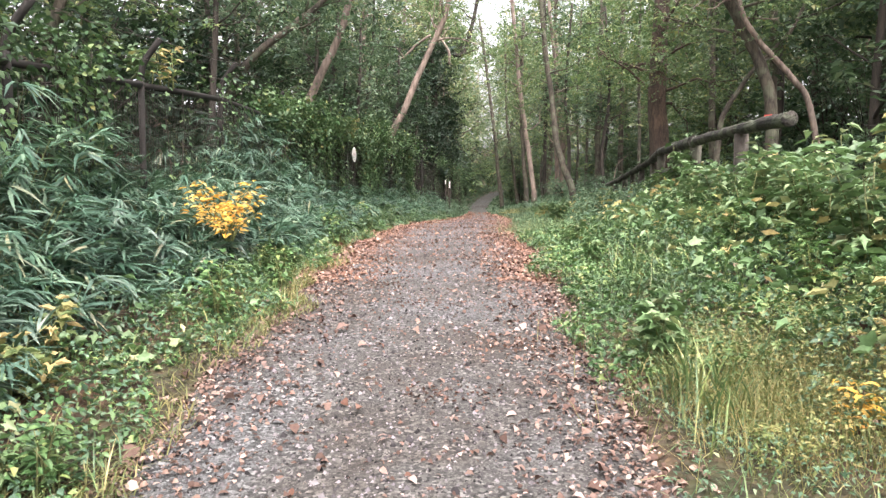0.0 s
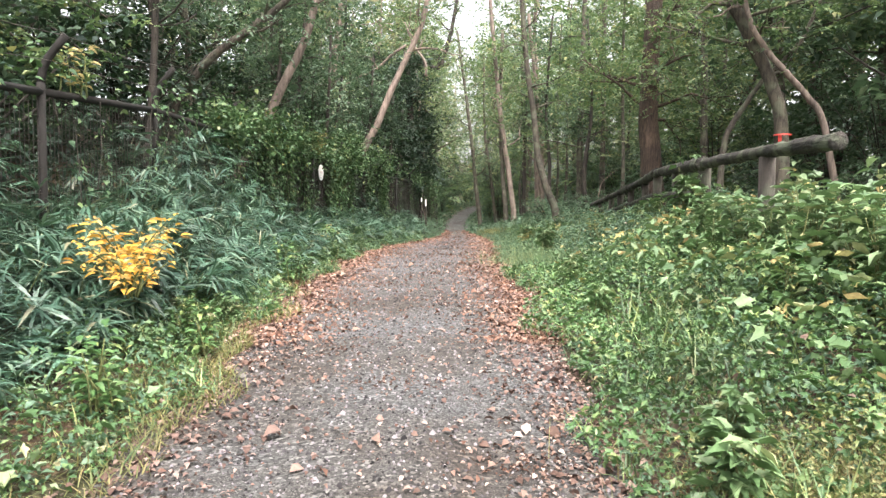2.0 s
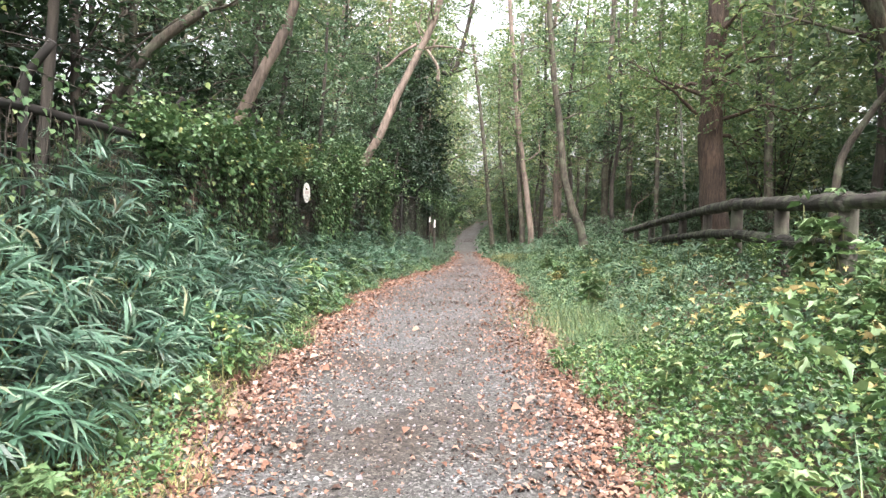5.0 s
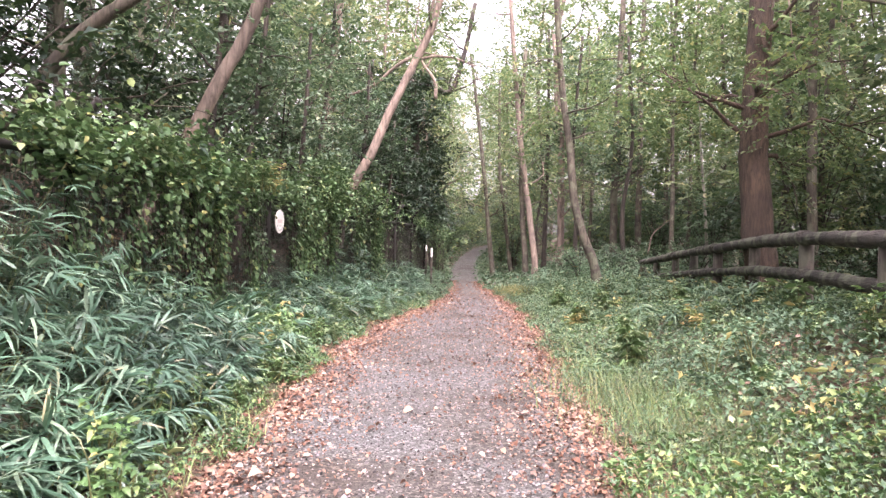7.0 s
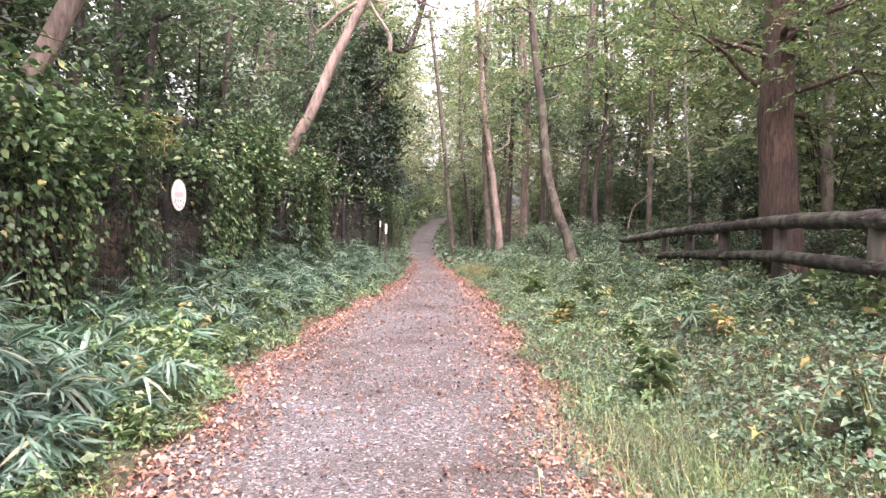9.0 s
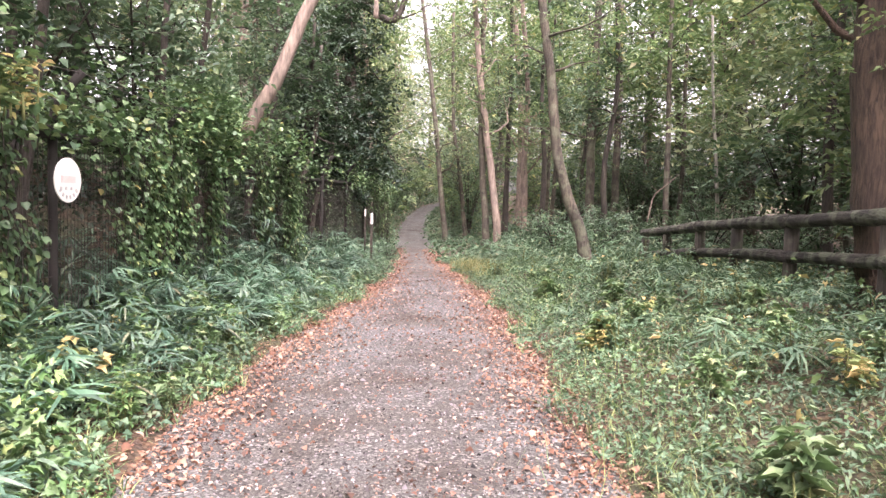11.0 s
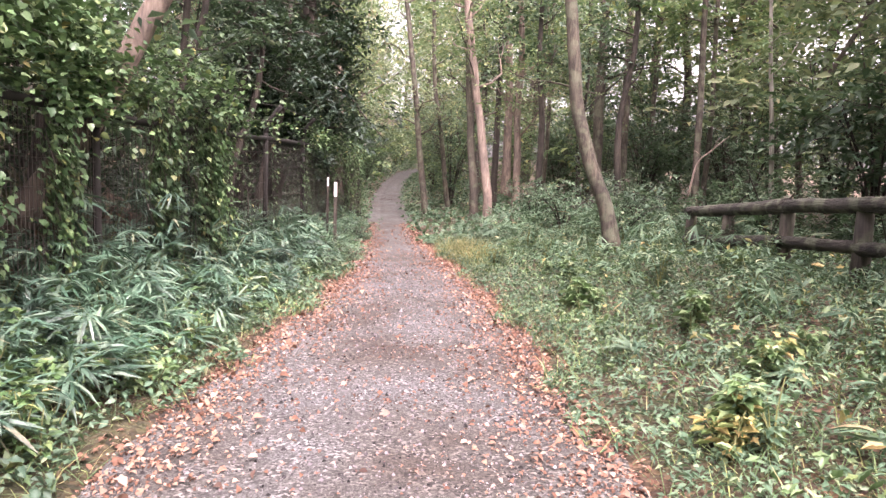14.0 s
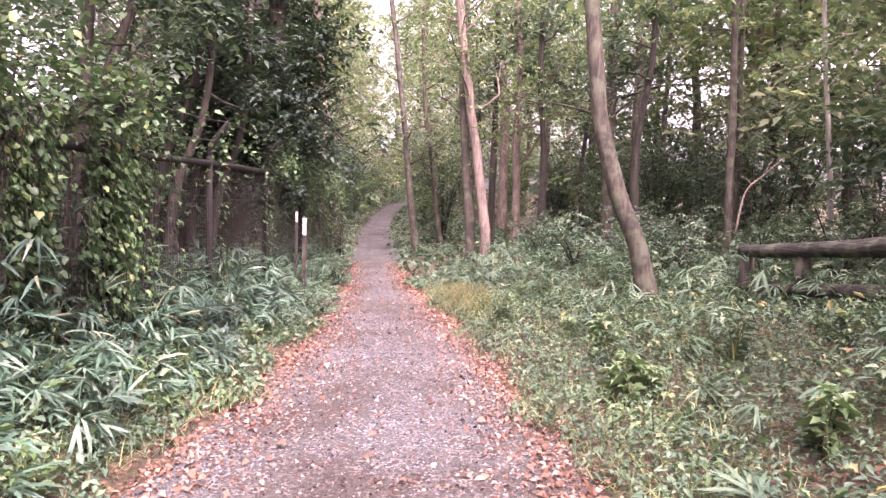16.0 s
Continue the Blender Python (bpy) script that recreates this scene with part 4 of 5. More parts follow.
bamboo_grass(1250, 0.6, 6.5, 0.62, 2.6, 1.5, "thicket of blue-green bamboo grass below the wire fence")
bamboo_grass(1600, 6.5, 13.4, 0.25, 2.6, 1.4, "drooping blue-green bamboo grass close to the path")
bamboo_grass(260, 13.4, 18.5, 0.3, 1.5, 0.8, "sparse bamboo grass at the foot of the ivy")
bamboo_grass(1600, 16.8, 34.0, 0.3, 1.8, 1.15, "dark bamboo grass along the far verge")
bamboo_grass(70, 14.5, 20.5, 0.7, 3.4, 0.22, "low bamboo grass among the clearing weeds", 1, COOLHERB)
bamboo_grass(300, 21.5, 31.0, 0.9, 5.0, 0.45, "bamboo grass at the edge of the wood", 1, COOLHERB)


def ground_cover(name, n, y0, y1, d0, d1, side, low, high, size, mat, label, kind="oval", bias=1.0, ratio=0.6, tilt=0.45):
    h = Heap()
    x, y, d = in_clear(n, y0, y1, d0, d1, side, bias)
    top = (low + (high - low) * np.clip((d - d0) / (d1 - d0), 0, 1)) * (0.72 + 0.36 * bumps(x, y, 0.4) + 0.22 * bumps(x + 5, y, 0.16))
    top = np.maximum(top, 0.03)
    z = ground_at(x, y) + top * rng.random(n) ** 0.6 + 0.01
    dd, up = turned(n, tilt)
    s = rng.uniform(0.6, 1.4, n) * size
    h.leaves(np.stack([x, y, z], -1), dd, up, s, s * ratio * rng.uniform(0.8, 1.2, n), kind, rng.uniform(0, 0.4, n), 0.15)
    return tagged(h.done(name, mat), label, "undergrowth", kind="stuff")


def grass(name, n, y0, y1, d0, d1, side, tall, mat, label, bias=1.0):
    h = Heap()
    x, y, d = in_clear(n, y0, y1, d0, d1, side, bias)
    keep = bumps(x, y, 0.6) + rng.normal(0, 0.5, n) > -0.3
    x, y, n = x[keep], y[keep], int(keep.sum())
    a = rng.uniform(0, 6.3, n)
    e = rng.uniform(0.5, 1.35, n)
    dd = np.stack([np.cos(a) * np.cos(e), np.sin(a) * np.cos(e), np.sin(e)], -1)
    up = np.stack([-np.cos(a) * np.sin(e), -np.sin(a) * np.sin(e), np.cos(e)], -1)
    ln = tall * rng.uniform(0.45, 1.25, n)
    h.leaves(np.stack([x, y, ground_at(x, y) - 0.01], -1), dd, up, ln, rng.uniform(0.004, 0.009, n), "blade", rng.uniform(0.15, 0.75, n))
    return tagged(h.done(name, mat), label, "grass", kind="stuff")


# left verge
ground_cover("verge_herbs", 7000, 1.0, 14, -0.1, 0.6, -1, 0.05, 0.32, 0.036, HERB, "low green herbs along the path edge below the fence", bias=1.2)
ground_cover("verge_herbs", 8000, 1.0, 14, -0.05, 0.8, -1, 0.05, 0.38, 0.045, COOLHERB, "grey-green herbs mixed into the verge", bias=1.0)
ground_cover("verge_herbs", 12000, 14, 34, -0.1, 1.3, -1, 0.08, 0.5, 0.06, COOLHERB, "dull green herbs below the ivy", bias=1.2)
ground_cover("broadleaf_seedlings", 1500, 1.0, 30, 0.0, 1.2, -1, 0.12, 0.55, 0.075, BRIGHT, "fresh broad-leaved seedlings among the herbs", "lobed", ratio=0.85)
grass("verge_grass", 10000, 1.0, 26, -0.16, 0.5, -1, 0.2, GRASS, "short grass at the path's edge")
grass("verge_dry_grass", 12000, 0.8, 9.5, -0.28, 0.5, -1, 0.11, DRYGRASS, "yellowing short grass on the verge below the bamboo grass", 1.1)
ground_cover("verge_weeds", 2600, 11.5, 19, 0.1, 1.15, -1, 0.25, 0.6, 0.06, HERB, "leafy lobed weeds heaped at the foot of the ivy", "lobed", 0.8, 0.85)
ground_cover("verge_weeds", 1300, 11.5, 17.5, 0.05, 1.1, -1, 0.25, 0.6, 0.055, BRIGHT, "fresh green lobed weeds at the foot of the ivy", "lobed", 0.8, 0.85)
# right bank
ground_cover("bank_herbs", 13500, 3.6, 10.5, -0.08, 2.2, 1, 0.12, 0.48, 0.042, HERB, "dense lobed green herbs on the sunny bank", "lobed", 0.9, 0.8)
ground_cover("bank_herbs", 16000, 0.8, 13, 0.8, 3.4, 1, 0.2, 0.6, 0.055, COOLHERB, "grey-green herbs further up the bank", bias=0.9)
ground_cover("bank_herbs", 60000, 13, 30, -0.05, 4.2, 1, 0.12, 0.34, 0.052, COOLHERB, "grey-green herbs covering the level clearing", bias=0.9, ratio=0.4)
ground_cover("fine_bank_herbs", 24000, 0.8, 13, -0.1, 2.0, 1, 0.12, 0.34, 0.028, COOLHERB, "fine grey-green small-leaved herbs on the bank", bias=1.0, ratio=0.45)
ground_cover("yellowing_bank_herbs", 5500, 2.6, 4.3, 0.25, 1.3, 1, 0.22, 0.42, 0.024, YELLOWHERB, "fine yellowing small-leaved herbs on the bank", bias=1.0, ratio=0.45)
ground_cover("broad_bank_leaves", 1500, 2.2, 9.5, 0.9, 3.0, 1, 0.45, 0.8, 0.095, BRIGHT, "large pale green leaves of scrambling weeds", "lobed", 0.7, 0.85, 0.3)
ground_cover("broad_bank_leaves", 750, 3.0, 11, 1.0, 3.2, 1, 0.45, 0.75, 0.09, PALE, "large yellowing leaves of scrambling weeds", "lobed", 0.7, 0.85, 0.3)
ground_cover("withered_bank_leaves", 600, 2.5, 12, 0.8, 3.2, 1, 0.15, 0.5, 0.05, DULLLITTER, "withered brown leaves caught among the weeds", "broad", 0.9, 0.7)
ground_cover("clearing_herbs", 4200, 6, 26, 0.3, 4.4, 1, 0.2, 0.42, 0.055, BRIGHT, "broad-leaved weeds in the clearing", "lobed", ratio=0.85)
ground_cover("yellowing_weeds", 420, 6, 24, 0.8, 4.4, 1, 0.3, 0.5, 0.08, PALE, "pale yellow autumn leaves among the weeds", "lobed", ratio=0.85)
ground_cover("wood_edge_herbs", 10000, 6, 34, 4.6, 9.5, 1, 0.15, 0.6, 0.09, EVERGREEN, "dark undergrowth beyond the log fence", ratio=0.55)
ground_cover("far_verge_herbs", 11000, 28, 95, -0.1, 4.0, 1, 0.1, 0.6, 0.14, COOLHERB, "green undergrowth beside the far path")
ground_cover("far_verge_herbs", 12000, 30, 95, -0.1, 5.0, -1, 0.1, 0.7, 0.14, COOLHERB, "green undergrowth on the far verge")
grass("bank_grass", 9000, 0.8, 14, -0.05, 2.6, 1, 0.2, GRASS, "long fresh grass on the sunny bank", 1.2)
grass("clearing_grass", 20000, 13, 28, -0.05, 4.0, 1, 0.24, GRASS, "thin grass in the clearing", 1.1)


def tuft(x, y, rx, ry, n, tall, mat, label, wide=0.005):
    h = Heap()
    px, py_ = rng.normal(0, rx, n), rng.normal(0, ry, n)
    a = rng.uniform(0, 6.3, n)
    e = rng.uniform(0.75, 1.45, n)
    dd = np.stack([np.cos(a) * np.cos(e), np.sin(a) * np.cos(e), np.sin(e)], -1)
    up = np.stack([-np.cos(a) * np.sin(e), -np.sin(a) * np.sin(e), np.cos(e)], -1)
    z0 = standing(x, y)
    h.leaves(np.stack([px, py_, ground_at(px + x, py_ + y) - z0 - 0.01], -1), dd, up, tall * rng.uniform(0.5, 1.2, n), wide, "blade", rng.uniform(0.1, 0.5, n))
    ob = h.done("grass_tuft", mat)
    ob.location = (x, y, z0)
    return tagged(ob, label, "grass", "grass tufts beside the path", "stuff")


tuft(1.85, 11.7, 0.32, 1.1, 3600, 0.26, GRASS, "feathery pale green grass tuft at the path's edge", 0.0035)
tuft(1.7, 3.5, 0.3, 0.45, 5000, 0.26, DRYGRASS, "yellowing fine grass tuft on the sunny bank", 0.0035)
tuft(2.75, 26.4, 0.22, 0.8, 3000, 0.3, DRYGRASS, "yellow grass tuft where the path narrows")
tuft(1.7, 5.4, 0.22, 0.35, 260, 0.42, GRASS, "arching broad-bladed green sedge tuft", 0.01)
tuft(2.1, 6.3, 0.3, 0.4, 260, 0.42, GRASS, "arching broad-bladed green sedge tuft", 0.01)
tuft(1.35, 3.5, 0.12, 0.2, 160, 0.35, GRASS, "small tuft of broad green blades", 0.012)


# single weeds
def weed(name, tall, stems, size, mat, label, category="weed", kind="lobed", ratio=0.9, lean=1.0):
    root = empty(name, 0, 0, 0, label, category, "tall weeds on the bank")
    lv = Heap()
    for k in range(stems):
        a = rng.uniform(0, 6.3)
        t = tall * rng.uniform(0.65, 1.05)
        sway = tall * rng.uniform(0.05, 0.3) * lean
        b0 = np.array((rng.normal(0, 0.04), rng.normal(0, 0.04), -0.03))
        c = curve([b0, b0 + (sway * 0.3 * math.cos(a), sway * 0.3 * math.sin(a), t * 0.5), b0 + (sway * math.cos(a), sway * math.sin(a), t)], 12)
        h = Heap()
        h.tube(c[::2], np.linspace(0.008, 0.003, 6), 5)
        h.done("stem", STEM, root)
        m = 20
        at = c[rng.integers(3, 12, m)]
        ang = np.arange(m) * 2.4 + rng.normal(0, 0.3, m)
        d = np.stack([np.cos(ang), np.sin(ang), rng.uniform(-0.1, 0.5, m)], -1)
        s = size * rng.uniform(0.6, 1.25, m)
        up = unit(np.stack([rng.normal(0, 0.25, m), rng.normal(0, 0.25, m), np.ones(m)], -1))
        lv.leaves(at + unit(d) * 0.03, d, up, s, s * ratio, kind, rng.uniform(0.1, 0.45, m), 0.12)
    lv.done("foliage", mat, root, soft=True)
    return root


def spread_weeds(model, places):
    for k, (x, y) in enumerate(places):
        m = pose(x, y, standing(x, y), rng.normal(0, 4), rng.normal(0, 4), rng.uniform(0, 360)) @ Matrix.Scale(rng.uniform(0.8, 1.2), 4)
        if k == 0:
            model.matrix_basis = m
        else:
            copy_thing(model, m)


spread_weeds(weed("weed", 0.66, 6, 0.09, BRIGHT, "tall weed with fresh green oval leaves on the bank"),
             [(2.9, 5.2), (3.1, 5.8), (2.8, 6.3), (3.2, 6.6), (3.0, 7.2), (2.9, 7.9), (3.3, 8.1), (3.2, 9.0), (3.4, 9.4), (2.8, 4.5), (3.3, 5.0)])
spread_weeds(weed("weed", 0.55, 6, 0.085, HERB, "bushy green weed on the bank", kind="ovate", ratio=0.5),
             [(2.4, 4.4), (2.6, 5.0), (2.5, 5.9), (2.8, 6.7), (2.7, 7.6), (2.9, 8.6), (3.2, 10.2), (2.3, 2.9), (3.7, 11.6), (3.5, 12.2), (2.5, 3.9)])
spread_weeds(weed("weed", 0.78, 6, 0.095, BRIGHT, "tall leafy weed in front of the log fence", kind="ovate", ratio=0.6),
             [(2.9, 5.6), (3.0, 5.9), (3.0, 6.4), (3.2, 6.5), (3.1, 7.0), (3.25, 7.3), (3.3, 5.7), (3.4, 6.3)])
spread_weeds(weed("weed", 0.9, 4, 0.11, PALE, "tall weed with yellowing leaves on the bank"),
             [(3.3, 4.6), (3.5, 5.4), (3.0, 3.9)])
spread_weeds(weed("weed", 0.34, 4, 0.085, BRIGHT, "low weed with broad heart-shaped leaves", ratio=0.95),
             [(1.2, 3.95), (1.35, 4.3), (1.5, 7.1), (1.7, 8.8), (2.2, 13.4), (2.7, 15.2), (2.5, 17.1), (3.1, 17.8), (3.4, 19.3), (2.9, 20.8), (4.1, 17.1), (3.7, 15.9), (3.3, 22.2)])
spread_weeds(weed("weed", 0.36, 4, 0.07, PALE, "low weed turning pale yellow", ratio=0.9),
             [(2.45, 17.0), (3.3, 18.0), (3.4, 14.6), (2.2, 3.05), (-2.0, 16.3), (-1.8, 15.4), (-2.0, 3.3), (-2.15, 3.7), (-2.2, 3.0), (-1.75, 12.6), (-1.65, 13.2)])
spread_weeds(weed("maple_sapling", 1.15, 5, 0.13, BRIGHT, "young sapling with broad maple-like leaves by the log fence", "sapling", "lobed", 1.0, 0.6), [(3.57, 10.62), (3.7, 10.3)])
spread_weeds(weed("maple_sapling", 0.5, 4, 0.13, BRIGHT, "low sapling with broad maple-like leaves", "sapling", "lobed", 1.0, 0.8), [(4.15, 13.6), (4.35, 14.6)])
rough_ground = np.random.default_rng(5)


def some_places(n, y0, y1, d0, d1, side=1):
    y = rough_ground.uniform(y0, y1, n)
    d = rough_ground.uniform(d0, d1, n)
    return [(float(middle(b) + side * (half(b) + a)), float(b)) for a, b in zip(d, y)]


spread_weeds(weed("weed", 0.5, 6, 0.075, COOLHERB, "bushy grey-green weed in the clearing", kind="ovate", ratio=0.5), some_places(34, 11, 26, 0.5, 4.2))
spread_weeds(weed("weed", 0.38, 5, 0.065, BRIGHT, "leafy lobed green weed in the clearing"), some_places(26, 8, 26, 0.7, 4.2))
spread_weeds(weed("weed", 0.5, 6, 0.07, HERB, "bushy green weed on the verge below the fence", kind="ovate", ratio=0.55), some_places(22, 1.5, 24, 0.15, 0.6, -1))
spread_weeds(weed("weed", 0.36, 5, 0.065, BRIGHT, "leafy lobed weed on the verge below the fence"), some_places(18, 1.5, 24, 0.15, 0.7, -1))
spread_weeds(weed("yellow_shrub", 0.36, 9, 0.062, YELLOW, "small shrub with golden yellow autumn leaves", "shrub", "ovate", 0.55, 3.6),
             [(-1.8, 5.85), (-2.0, 6.1)])
for ob in [o for o in scene.objects if o.name.startswith("yellow_shrub")]:
    ob.location.z += 0.42
spread_weeds(weed("weed", 0.24, 4, 0.055, YELLOW, "low weed turned golden yellow", kind="ovate", ratio=0.55, lean=2.5), [(1.85, 3.0)])
spread_weeds(weed("vine", 0.5, 6, 0.09, BRIGHT, "fresh green vine heaped on the fence top", "vine", "lobed", 0.9), [(-2.0, 14.8), (-2.1, 14.4), (-1.6, 21.0), (-3.3, 7.6), (-2.55, 12.4)])
spread_weeds(weed("vine", 0.35, 4, 0.07, PALE, "yellowing vine leaves on the fence top", "vine", "ovate", 0.6), [(-1.95, 14.9), (-3.2, 7.9)])
for ob in [o for o in scene.objects if o.name.split(".")[0] == "vine"]:
    ob.location.z += 1.85


def dead_branch(pts, r, label, forks=()):
    foot = np.array(pts[0])
    h = Heap()
    c = curve(np.array(pts) - foot, 14)
    h.tube(c, np.linspace(r, r * 0.35, 14), 6, 0.05)
    for at, way in forks:
        q0 = c[at]
        h.tube(np.array([q0, q0 + np.array(way) * 0.5 + (0, 0, 0.02), q0 + np.array(way)]), (r * 0.5, r * 0.4, r * 0.2), 5, 0.05)
    ob = h.done("dead_branch", PINKBARK, soft=True)
    ob.location = foot
    return tagged(ob, label, "branch", "dead branches in the wood")


dead_branch([(6.03, 24.47, 2.23), (6.15, 24.48, 2.78), (6.39, 24.46, 3.02), (6.68, 24.45, 3.27)], 0.018, "pale dead branch sticking out of the bushes", ((9, (0.12, 0.0, 0.22)), (6, (-0.15, 0.05, 0.12))))
dead_branch([(5.44, 16.46, 6.22), (5.54, 16.42, 5.32), (5.83, 16.39, 4.63), (6.02, 16.36, 3.88)], 0.012, "thin pale dead twig hanging from a tree")
dead_branch([(6.14, 16.24, 6.17), (6.10, 16.21, 5.29), (6.29, 16.19, 4.80), (6.53, 16.16, 4.21)], 0.01, "thin bent dead twig hanging from a tree")
dead_branch([(-0.41, 23.13, 6.97), (-0.88, 23.16, 6.66), (-1.34, 23.18, 6.23), (-2.04, 23.24, 5.92), (-2.41, 23.26, 5.61), (-2.56, 23.25, 5.19)], 0.048, "crooked bare branch arching over the path", ((8, (0.5, 0.1, 0.3)), (5, (-0.4, 0.0, 0.5))))
dead_branch([(0.24, 26.58, 6.70), (0.20, 26.60, 7.22), (-0.23, 26.67, 7.87), (-0.54, 26.73, 8.67)], 0.06, "crooked bare branch above the fence", ((7, (0.3, 0.1, 0.6)), (10, (0.5, 0.0, -0.1))))

# ---- wood behind: undergrowth and trees ----
def shrub(tall, wide, n, size, mat, label, stems=7):
    root = empty("shrub", 0, 0, 0, label, "shrub", "shrubs in the wood")
    h = Heap()
    tips = []
    for k in range(stems):
        a = k * 2.4 + rng.normal(0, 0.3)
        r = wide * rng.uniform(0.3, 1)
        t = tall * rng.uniform(0.55, 1)
        c = curve([(0, 0, -0.1), (r * 0.3 * math.cos(a), r * 0.3 * math.sin(a), t * 0.5), (r * math.cos(a), r * math.sin(a), t)], 9)
        h.tube(c, np.linspace(0.03, 0.008, 9), 5)
        tips.extend(c[2:])
        for s in range(3):
            q0 = c[rng.integers(3, 9)]
            e = q0 + rng.normal(0, 1, 3) * (wide * 0.35, wide * 0.35, tall * 0.1)
            h.tube(np.array([q0, (q0 + e) / 2 + (0, 0, 0.05), e]), (0.01, 0.008, 0.004), 4, 0, False)
            tips.extend([(q0 + e) / 2, e])
    h.done("woody_base", DARKBARK, root)
    crown_on(np.array(tips), n, 0.2 * wide + 0.08, size).done("crown", mat, root)
    return root


def copies(models, places, lo=0.8, hi=1.25, sink=0.05):
    for k, (x, y) in enumerate(places):
        m = pose(x, y, standing(x, y) - sink, 0, 0, rng.uniform(0, 360)) @ Matrix.Scale(rng.uniform(lo, hi), 4)
        if k < len(models):
            models[k].matrix_basis = m
        else:
            copy_thing(models[k % len(models)], m)


low_shrubs = [shrub(1.5, 0.9, 1500, 0.1, EVERGREEN, "low evergreen shrub at the wood's edge"), shrub(1.2, 0.8, 1300, 0.09, COOLHERB, "grey-green leafy bush at the wood's edge")]
spots = [(5.3, 25.4), (5.9, 25.9), (6.4, 24.3), (5.2, 25.2), (6.0, 26.4), (4.9, 27.5), (7.2, 24.0), (6.6, 28.5), (8.0, 26.8), (8.4, 23.2), (5.0, 30.0), (5.9, 31.5), (7.4, 29.8), (9.6, 25.0), (7.5, 21.8), (9.2, 20.5), (7.2, 18.6), (7.8, 16.2), (6.9, 14.6), (8.6, 14.0), (6.2, 10.2), (7.4, 11.8)]
copies(low_shrubs, spots, 0.7, 1.15)
for x, y, k in ((0.25, 25.3, 0.5), (0.55, 25.6, 0.42), (-0.15, 25.9, 0.55), (0.3, 27.6, 0.6), (0.75, 29.0, 0.6), (0.1, 24.0, 0.4)):
    copy_thing(low_shrubs[1], pose(x, y, standing(x, y) - 0.05, 0, 0, 100 * x) @ Matrix.Scale(k, 4))
tall_shrubs = [shrub(4.6, 1.8, 2600, 0.145, EVERGREEN, "tall evergreen bush filling the wood's understorey", 10),
               shrub(3.8, 1.6, 2500, 0.145, SHADELEAF, "dull evergreen bush under the trees", 10),
               shrub(5.0, 1.7, 2000, 0.17, CANOPY, "tall loose leafy bush under the trees", 10)]
spots = []
for y in np.arange(8, 50, 2.7):
    for dx in (8.2, 11.5):
        spots.append((middle(y) + dx + rng.normal(0, 0.8), y + rng.normal(0, 0.8)))
for y in np.arange(40, 90, 4.5):
    for s in (-1, 1):
        spots.append((middle(y) + s * (half(y) + rng.uniform(1.3, 2.4)), y))
for x in np.arange(-6, 16, 3.0):
    spots.append((x, 92 + rng.normal(0, 1.5)))
for x in np.arange(9, 36, 3.0):
    spots.append((x, 60 + rng.normal(0, 1.5)))
for y in np.arange(12, 58, 3.4):
    spots.append((middle(y) + 17 + rng.normal(0, 1.0), y))
spots = [spots[k] for k in rng.permutation(len(spots))]
copies(tall_shrubs, spots, 0.75, 1.2)
for x, y, k in ((2.0, 61.5, 0.8), (1.0, 54.0, 0.55), (0.4, 47.0, 0.5), (3.2, 68.0, 0.9)):
    copy_thing(tall_shrubs[1], pose(x, y, standing(x, y) - 0.05, 0, 0, 70 * x) @ Matrix.Scale(k, 4))
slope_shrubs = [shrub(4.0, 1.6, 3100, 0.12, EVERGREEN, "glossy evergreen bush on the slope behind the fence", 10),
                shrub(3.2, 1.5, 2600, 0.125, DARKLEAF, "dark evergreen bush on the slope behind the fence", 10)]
spots = []
for y in np.arange(2, 52, 1.9):
    for dx in (2.1,):
        spots.append((min(fence_x(y), middle(y) - 2.2) - dx + rng.normal(0, 0.35), y + rng.normal(0, 0.6)))
spots = [spots[k] for k in rng.permutation(len(spots))]
copies(slope_shrubs, spots, 0.8, 1.2)


def wood_tree(tall, r, leaf, bark, n, label, start=0.3, reach=2.6, size=0.22, limbs=16, spread=0.42):
    pts = [(0, 0, 0), (rng.normal(0, 0.1), rng.normal(0, 0.1), tall * 0.3), (rng.normal(0, 0.35), rng.normal(0, 0.35), tall * 0.65), (rng.normal(0, 0.6), rng.normal(0, 0.6), tall)]
    return tree("tree", pts, r, r * 0.35, label, bark, leaf, limbs, start, reach, n, spread, size, 8, group="trees in the wood")


wood = [wood_tree(9.5, 0.13, CANOPY, BARK, 2600, "slender broadleaf tree in the wood", 0.3),
        wood_tree(10.5, 0.16, HAZEDLEAF, BARK, 2600, "grey-stemmed broadleaf tree in the wood", 0.3),
        wood_tree(8.5, 0.1, EVERGREEN, DARKBARK, 3000, "dark-stemmed evergreen tree in the wood", 0.22),
        wood_tree(11, 0.15, CANOPY, PINKBARK, 2600, "tall pale-barked tree in the wood", 0.35),
        wood_tree(9, 0.08, HAZEDLEAF, BARK, 2600, "thin young tree in the wood", 0.25)]
spots = []
for y in np.arange(6, 48, 4.2):
    for dx in (8.0, 11.5) if y < 20 else (9.5,):
        spots.append((middle(y) + dx + rng.normal(0, 1.0), y + rng.normal(0, 1.3)))
for y in (-6, -12):
    for dx in (-8, -4, 5, 9):
        spots.append((dx + rng.normal(0, 0.8), y + rng.normal(0, 1)))
spots = [spots[k] for k in rng.permutation(len(spots))]
copies(wood, spots, 0.8, 1.2, 0.1)
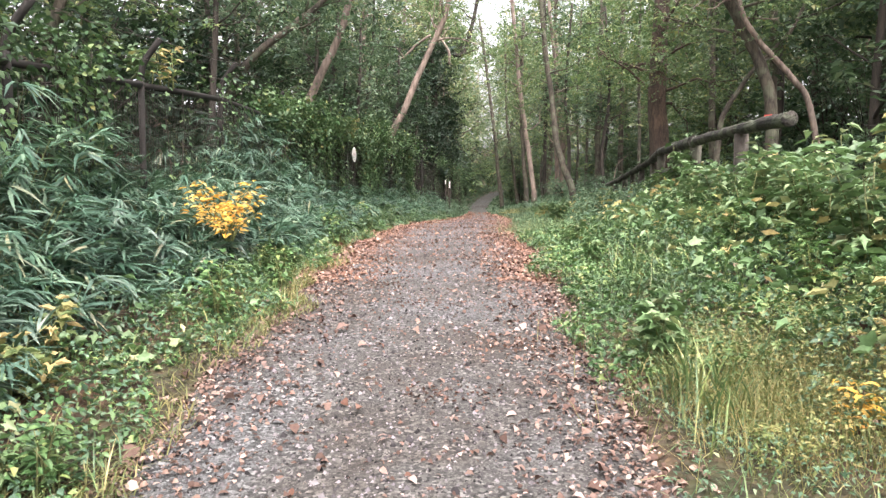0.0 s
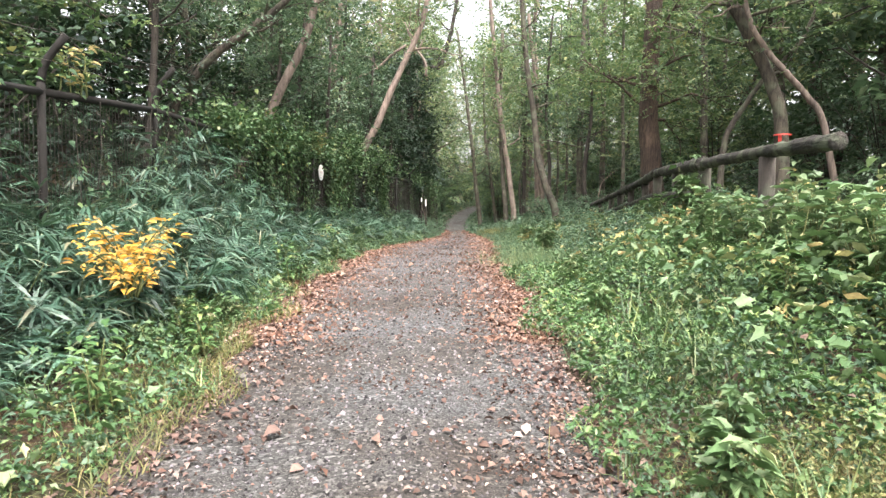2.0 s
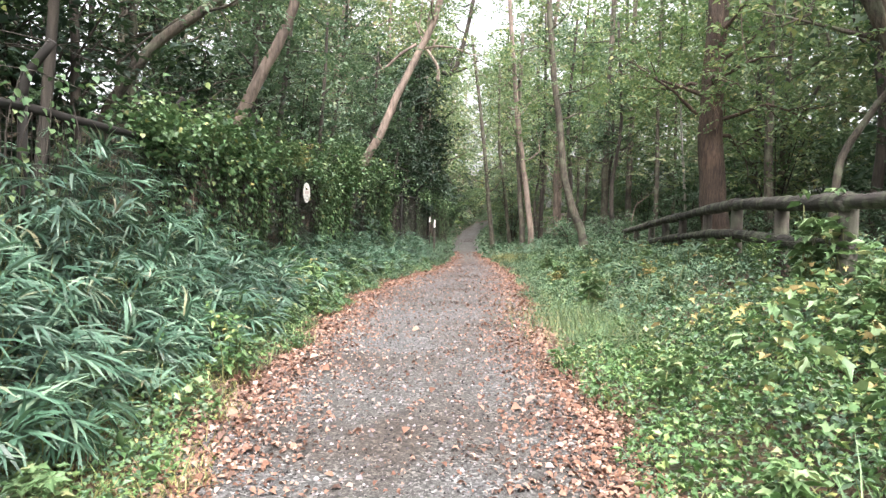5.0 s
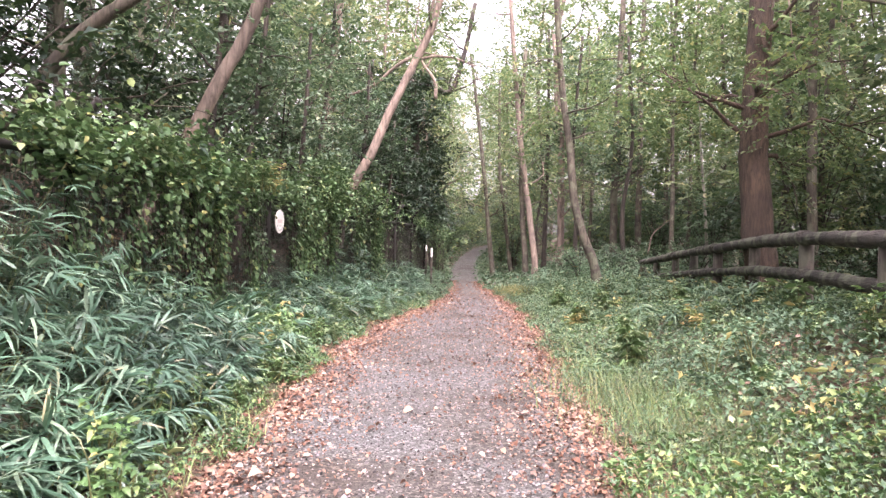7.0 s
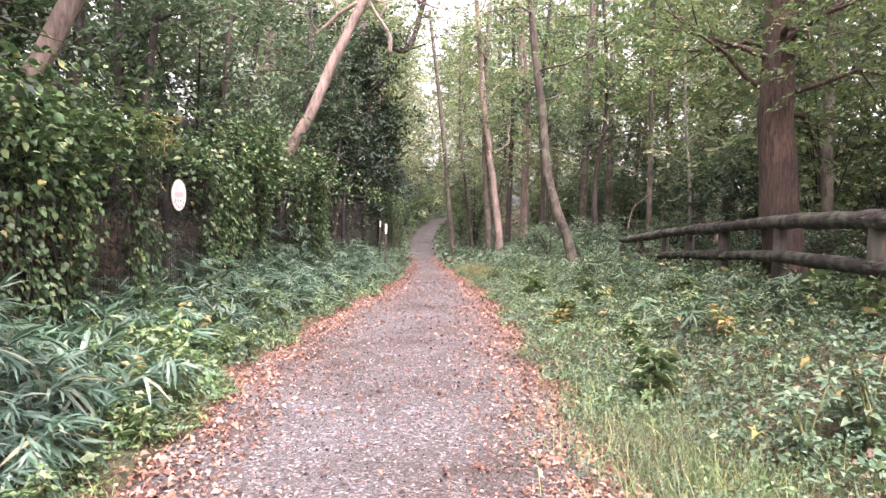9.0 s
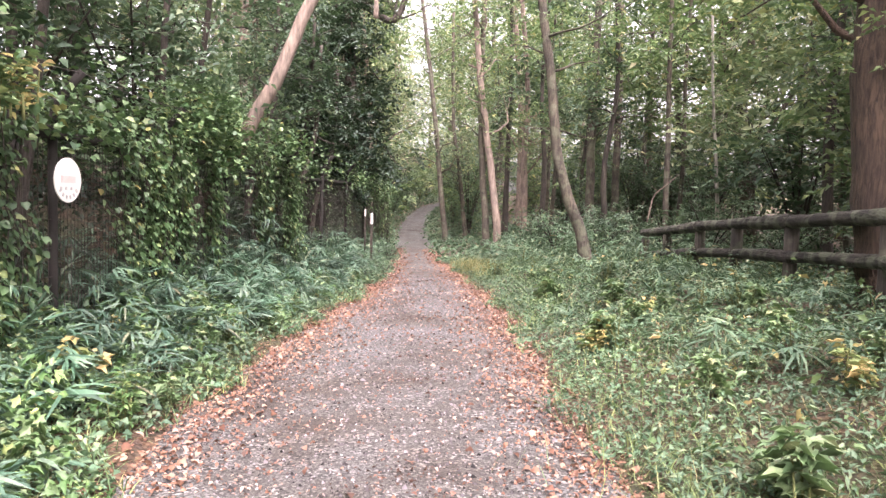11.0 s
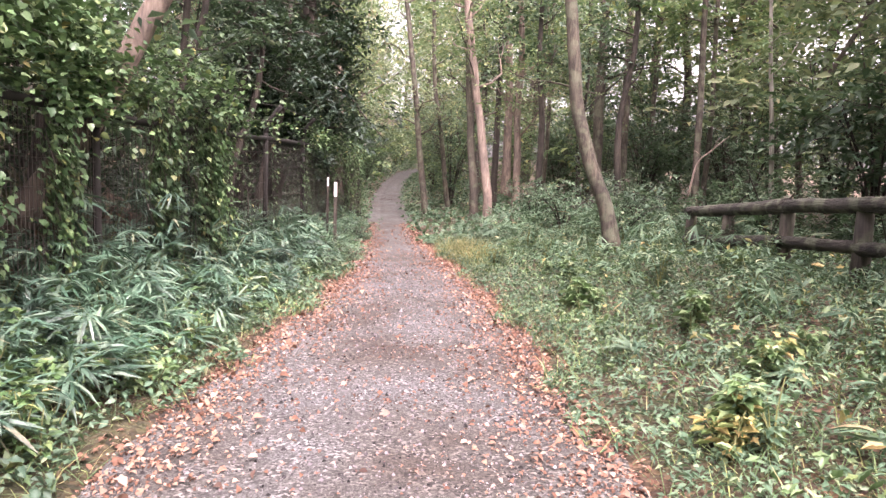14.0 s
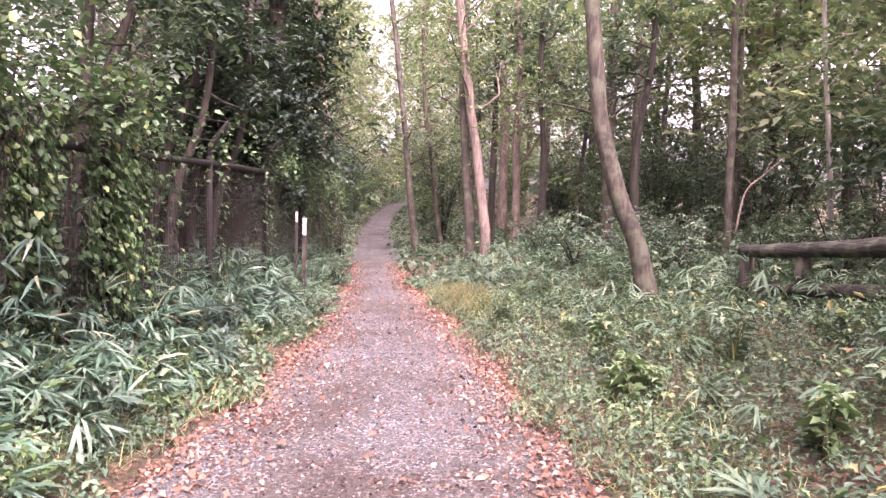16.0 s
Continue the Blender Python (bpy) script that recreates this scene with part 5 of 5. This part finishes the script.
slope_wood = [wood_tree(8.0, 0.1, EVERGREEN, BARK, 3400, "evergreen tree on the slope behind the fence", 0.15, 2.4, 0.115, 18, 0.34),
              wood_tree(7.0, 0.08, EVERGREEN, DARKBARK, 3000, "dark-stemmed evergreen tree on the slope", 0.15, 2.2, 0.115, 18, 0.34)]
spots = [(min(fence_x(y), middle(y) - 2.4) - dx + rng.normal(0, 0.6), y + rng.normal(0, 0.9)) for y in np.arange(1, 50, 3.4) for dx in ((2.4, 4.6, 7.0) if y < 28 else (2.4,))]
spots = [spots[k] for k in rng.permutation(len(spots))]
copies(slope_wood, spots, 0.8, 1.2, 0.1)
young = [tree("tree", [(0, 0, 0), (0.1, 0.05, 2.5), (0.05, 0.1, 5.5), (0.2, 0.1, 9.5)], 0.075, 0.04, "thin bare-stemmed young tree in the wood", BARK, CANOPY, 8, 0.5, 1.6, 1300, 0.35, 0.17, 7, group="trees in the wood"),
         tree("tree", [(0, 0, 0), (-0.15, 0.05, 2.5), (0.1, -0.1, 5.0), (-0.1, 0.1, 9.0)], 0.1, 0.05, "bare-stemmed dark tree in the wood", DARKBARK, EVERGREEN, 8, 0.5, 1.6, 1300, 0.35, 0.17, 7, group="trees in the wood")]
spots = [(middle(y) + dx, y) for dx, y in ((6.1, 13.2), (7.0, 15.6), (6.6, 18.9), (7.6, 22.6), (6.3, 27.5), (5.3, 29.2), (7.4, 29.4), (4.3, 33.5), (5.2, 37.4), (3.4, 36.0), (6.2, 41.0), (4.0, 43.5), (8.6, 35.6), (7.1, 38.6), (8.9, 18.3), (9.4, 14.3))]
copies(young, spots, 0.85, 1.2, 0.1)
tall_wood = [wood_tree(18, 0.24, HAZEDLEAF, BARK, 3400, "tall light green tree over the far path", 0.2, 4.6, 0.33, 22, 0.7),
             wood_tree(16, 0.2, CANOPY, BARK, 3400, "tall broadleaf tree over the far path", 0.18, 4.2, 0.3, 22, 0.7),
             wood_tree(20, 0.22, HAZEDLEAF, PINKBARK, 3400, "tall pale-stemmed tree beyond the clearing", 0.22, 4.6, 0.3, 22, 0.7)]
spots = []
for y in np.arange(46, 84, 8):
    for s in (-1, 1):
        spots.append((middle(y) + s * (half(y) + rng.uniform(3.2, 5.0)), y + rng.normal(0, 1)))
        spots.append((middle(y) + s * (half(y) + rng.uniform(8, 11)), y + rng.normal(0, 1)))
for y in np.arange(8, 48, 6.5):
    spots.append((middle(y) + rng.uniform(15, 21), y))
for x in np.arange(-16, 34, 6.5):
    spots.append((x, 98 + rng.normal(0, 4)))
    spots.append((x + 2.5 if abs(x + 2.5 - middle(84)) > 4 else x + 6, 88 + rng.normal(0, 3)))
# Canopy rows added on both sides to shade the understorey and close sky gaps
for y in np.arange(4, 47, 7.5):
    spots.append((middle(y) + rng.uniform(13.0, 15.0), y + rng.normal(0, 0.8)))
    spots.append((float(fence_x(min(y, 35))) - rng.uniform(4.8, 6.2), y + rng.normal(0, 0.8)))
spots += [(8.4, 76.0), (5.2, 104.0), (1.0, 106.0), (9.0, 108.0), (12.0, 112.0), (6.6, 66.0), (1.6, 73.0), (0.2, 46.0), (-0.2, 54.5), (0.8, 63.0)]
for y in np.arange(15, 50, 8.0):
    spots.append((float(fence_x(min(y, 35))) - rng.uniform(9, 12), y))
for y in np.arange(18, 46, 7.0):
    spots.append((middle(y) + rng.uniform(10.5, 12.5), y))
spots = [p for p in spots if abs(p[0] - middle(p[1])) > half(p[1]) + 1.0]
spots = [spots[k] for k in rng.permutation(len(spots))]
copies(tall_wood, spots, 0.85, 1.15, 0.1)
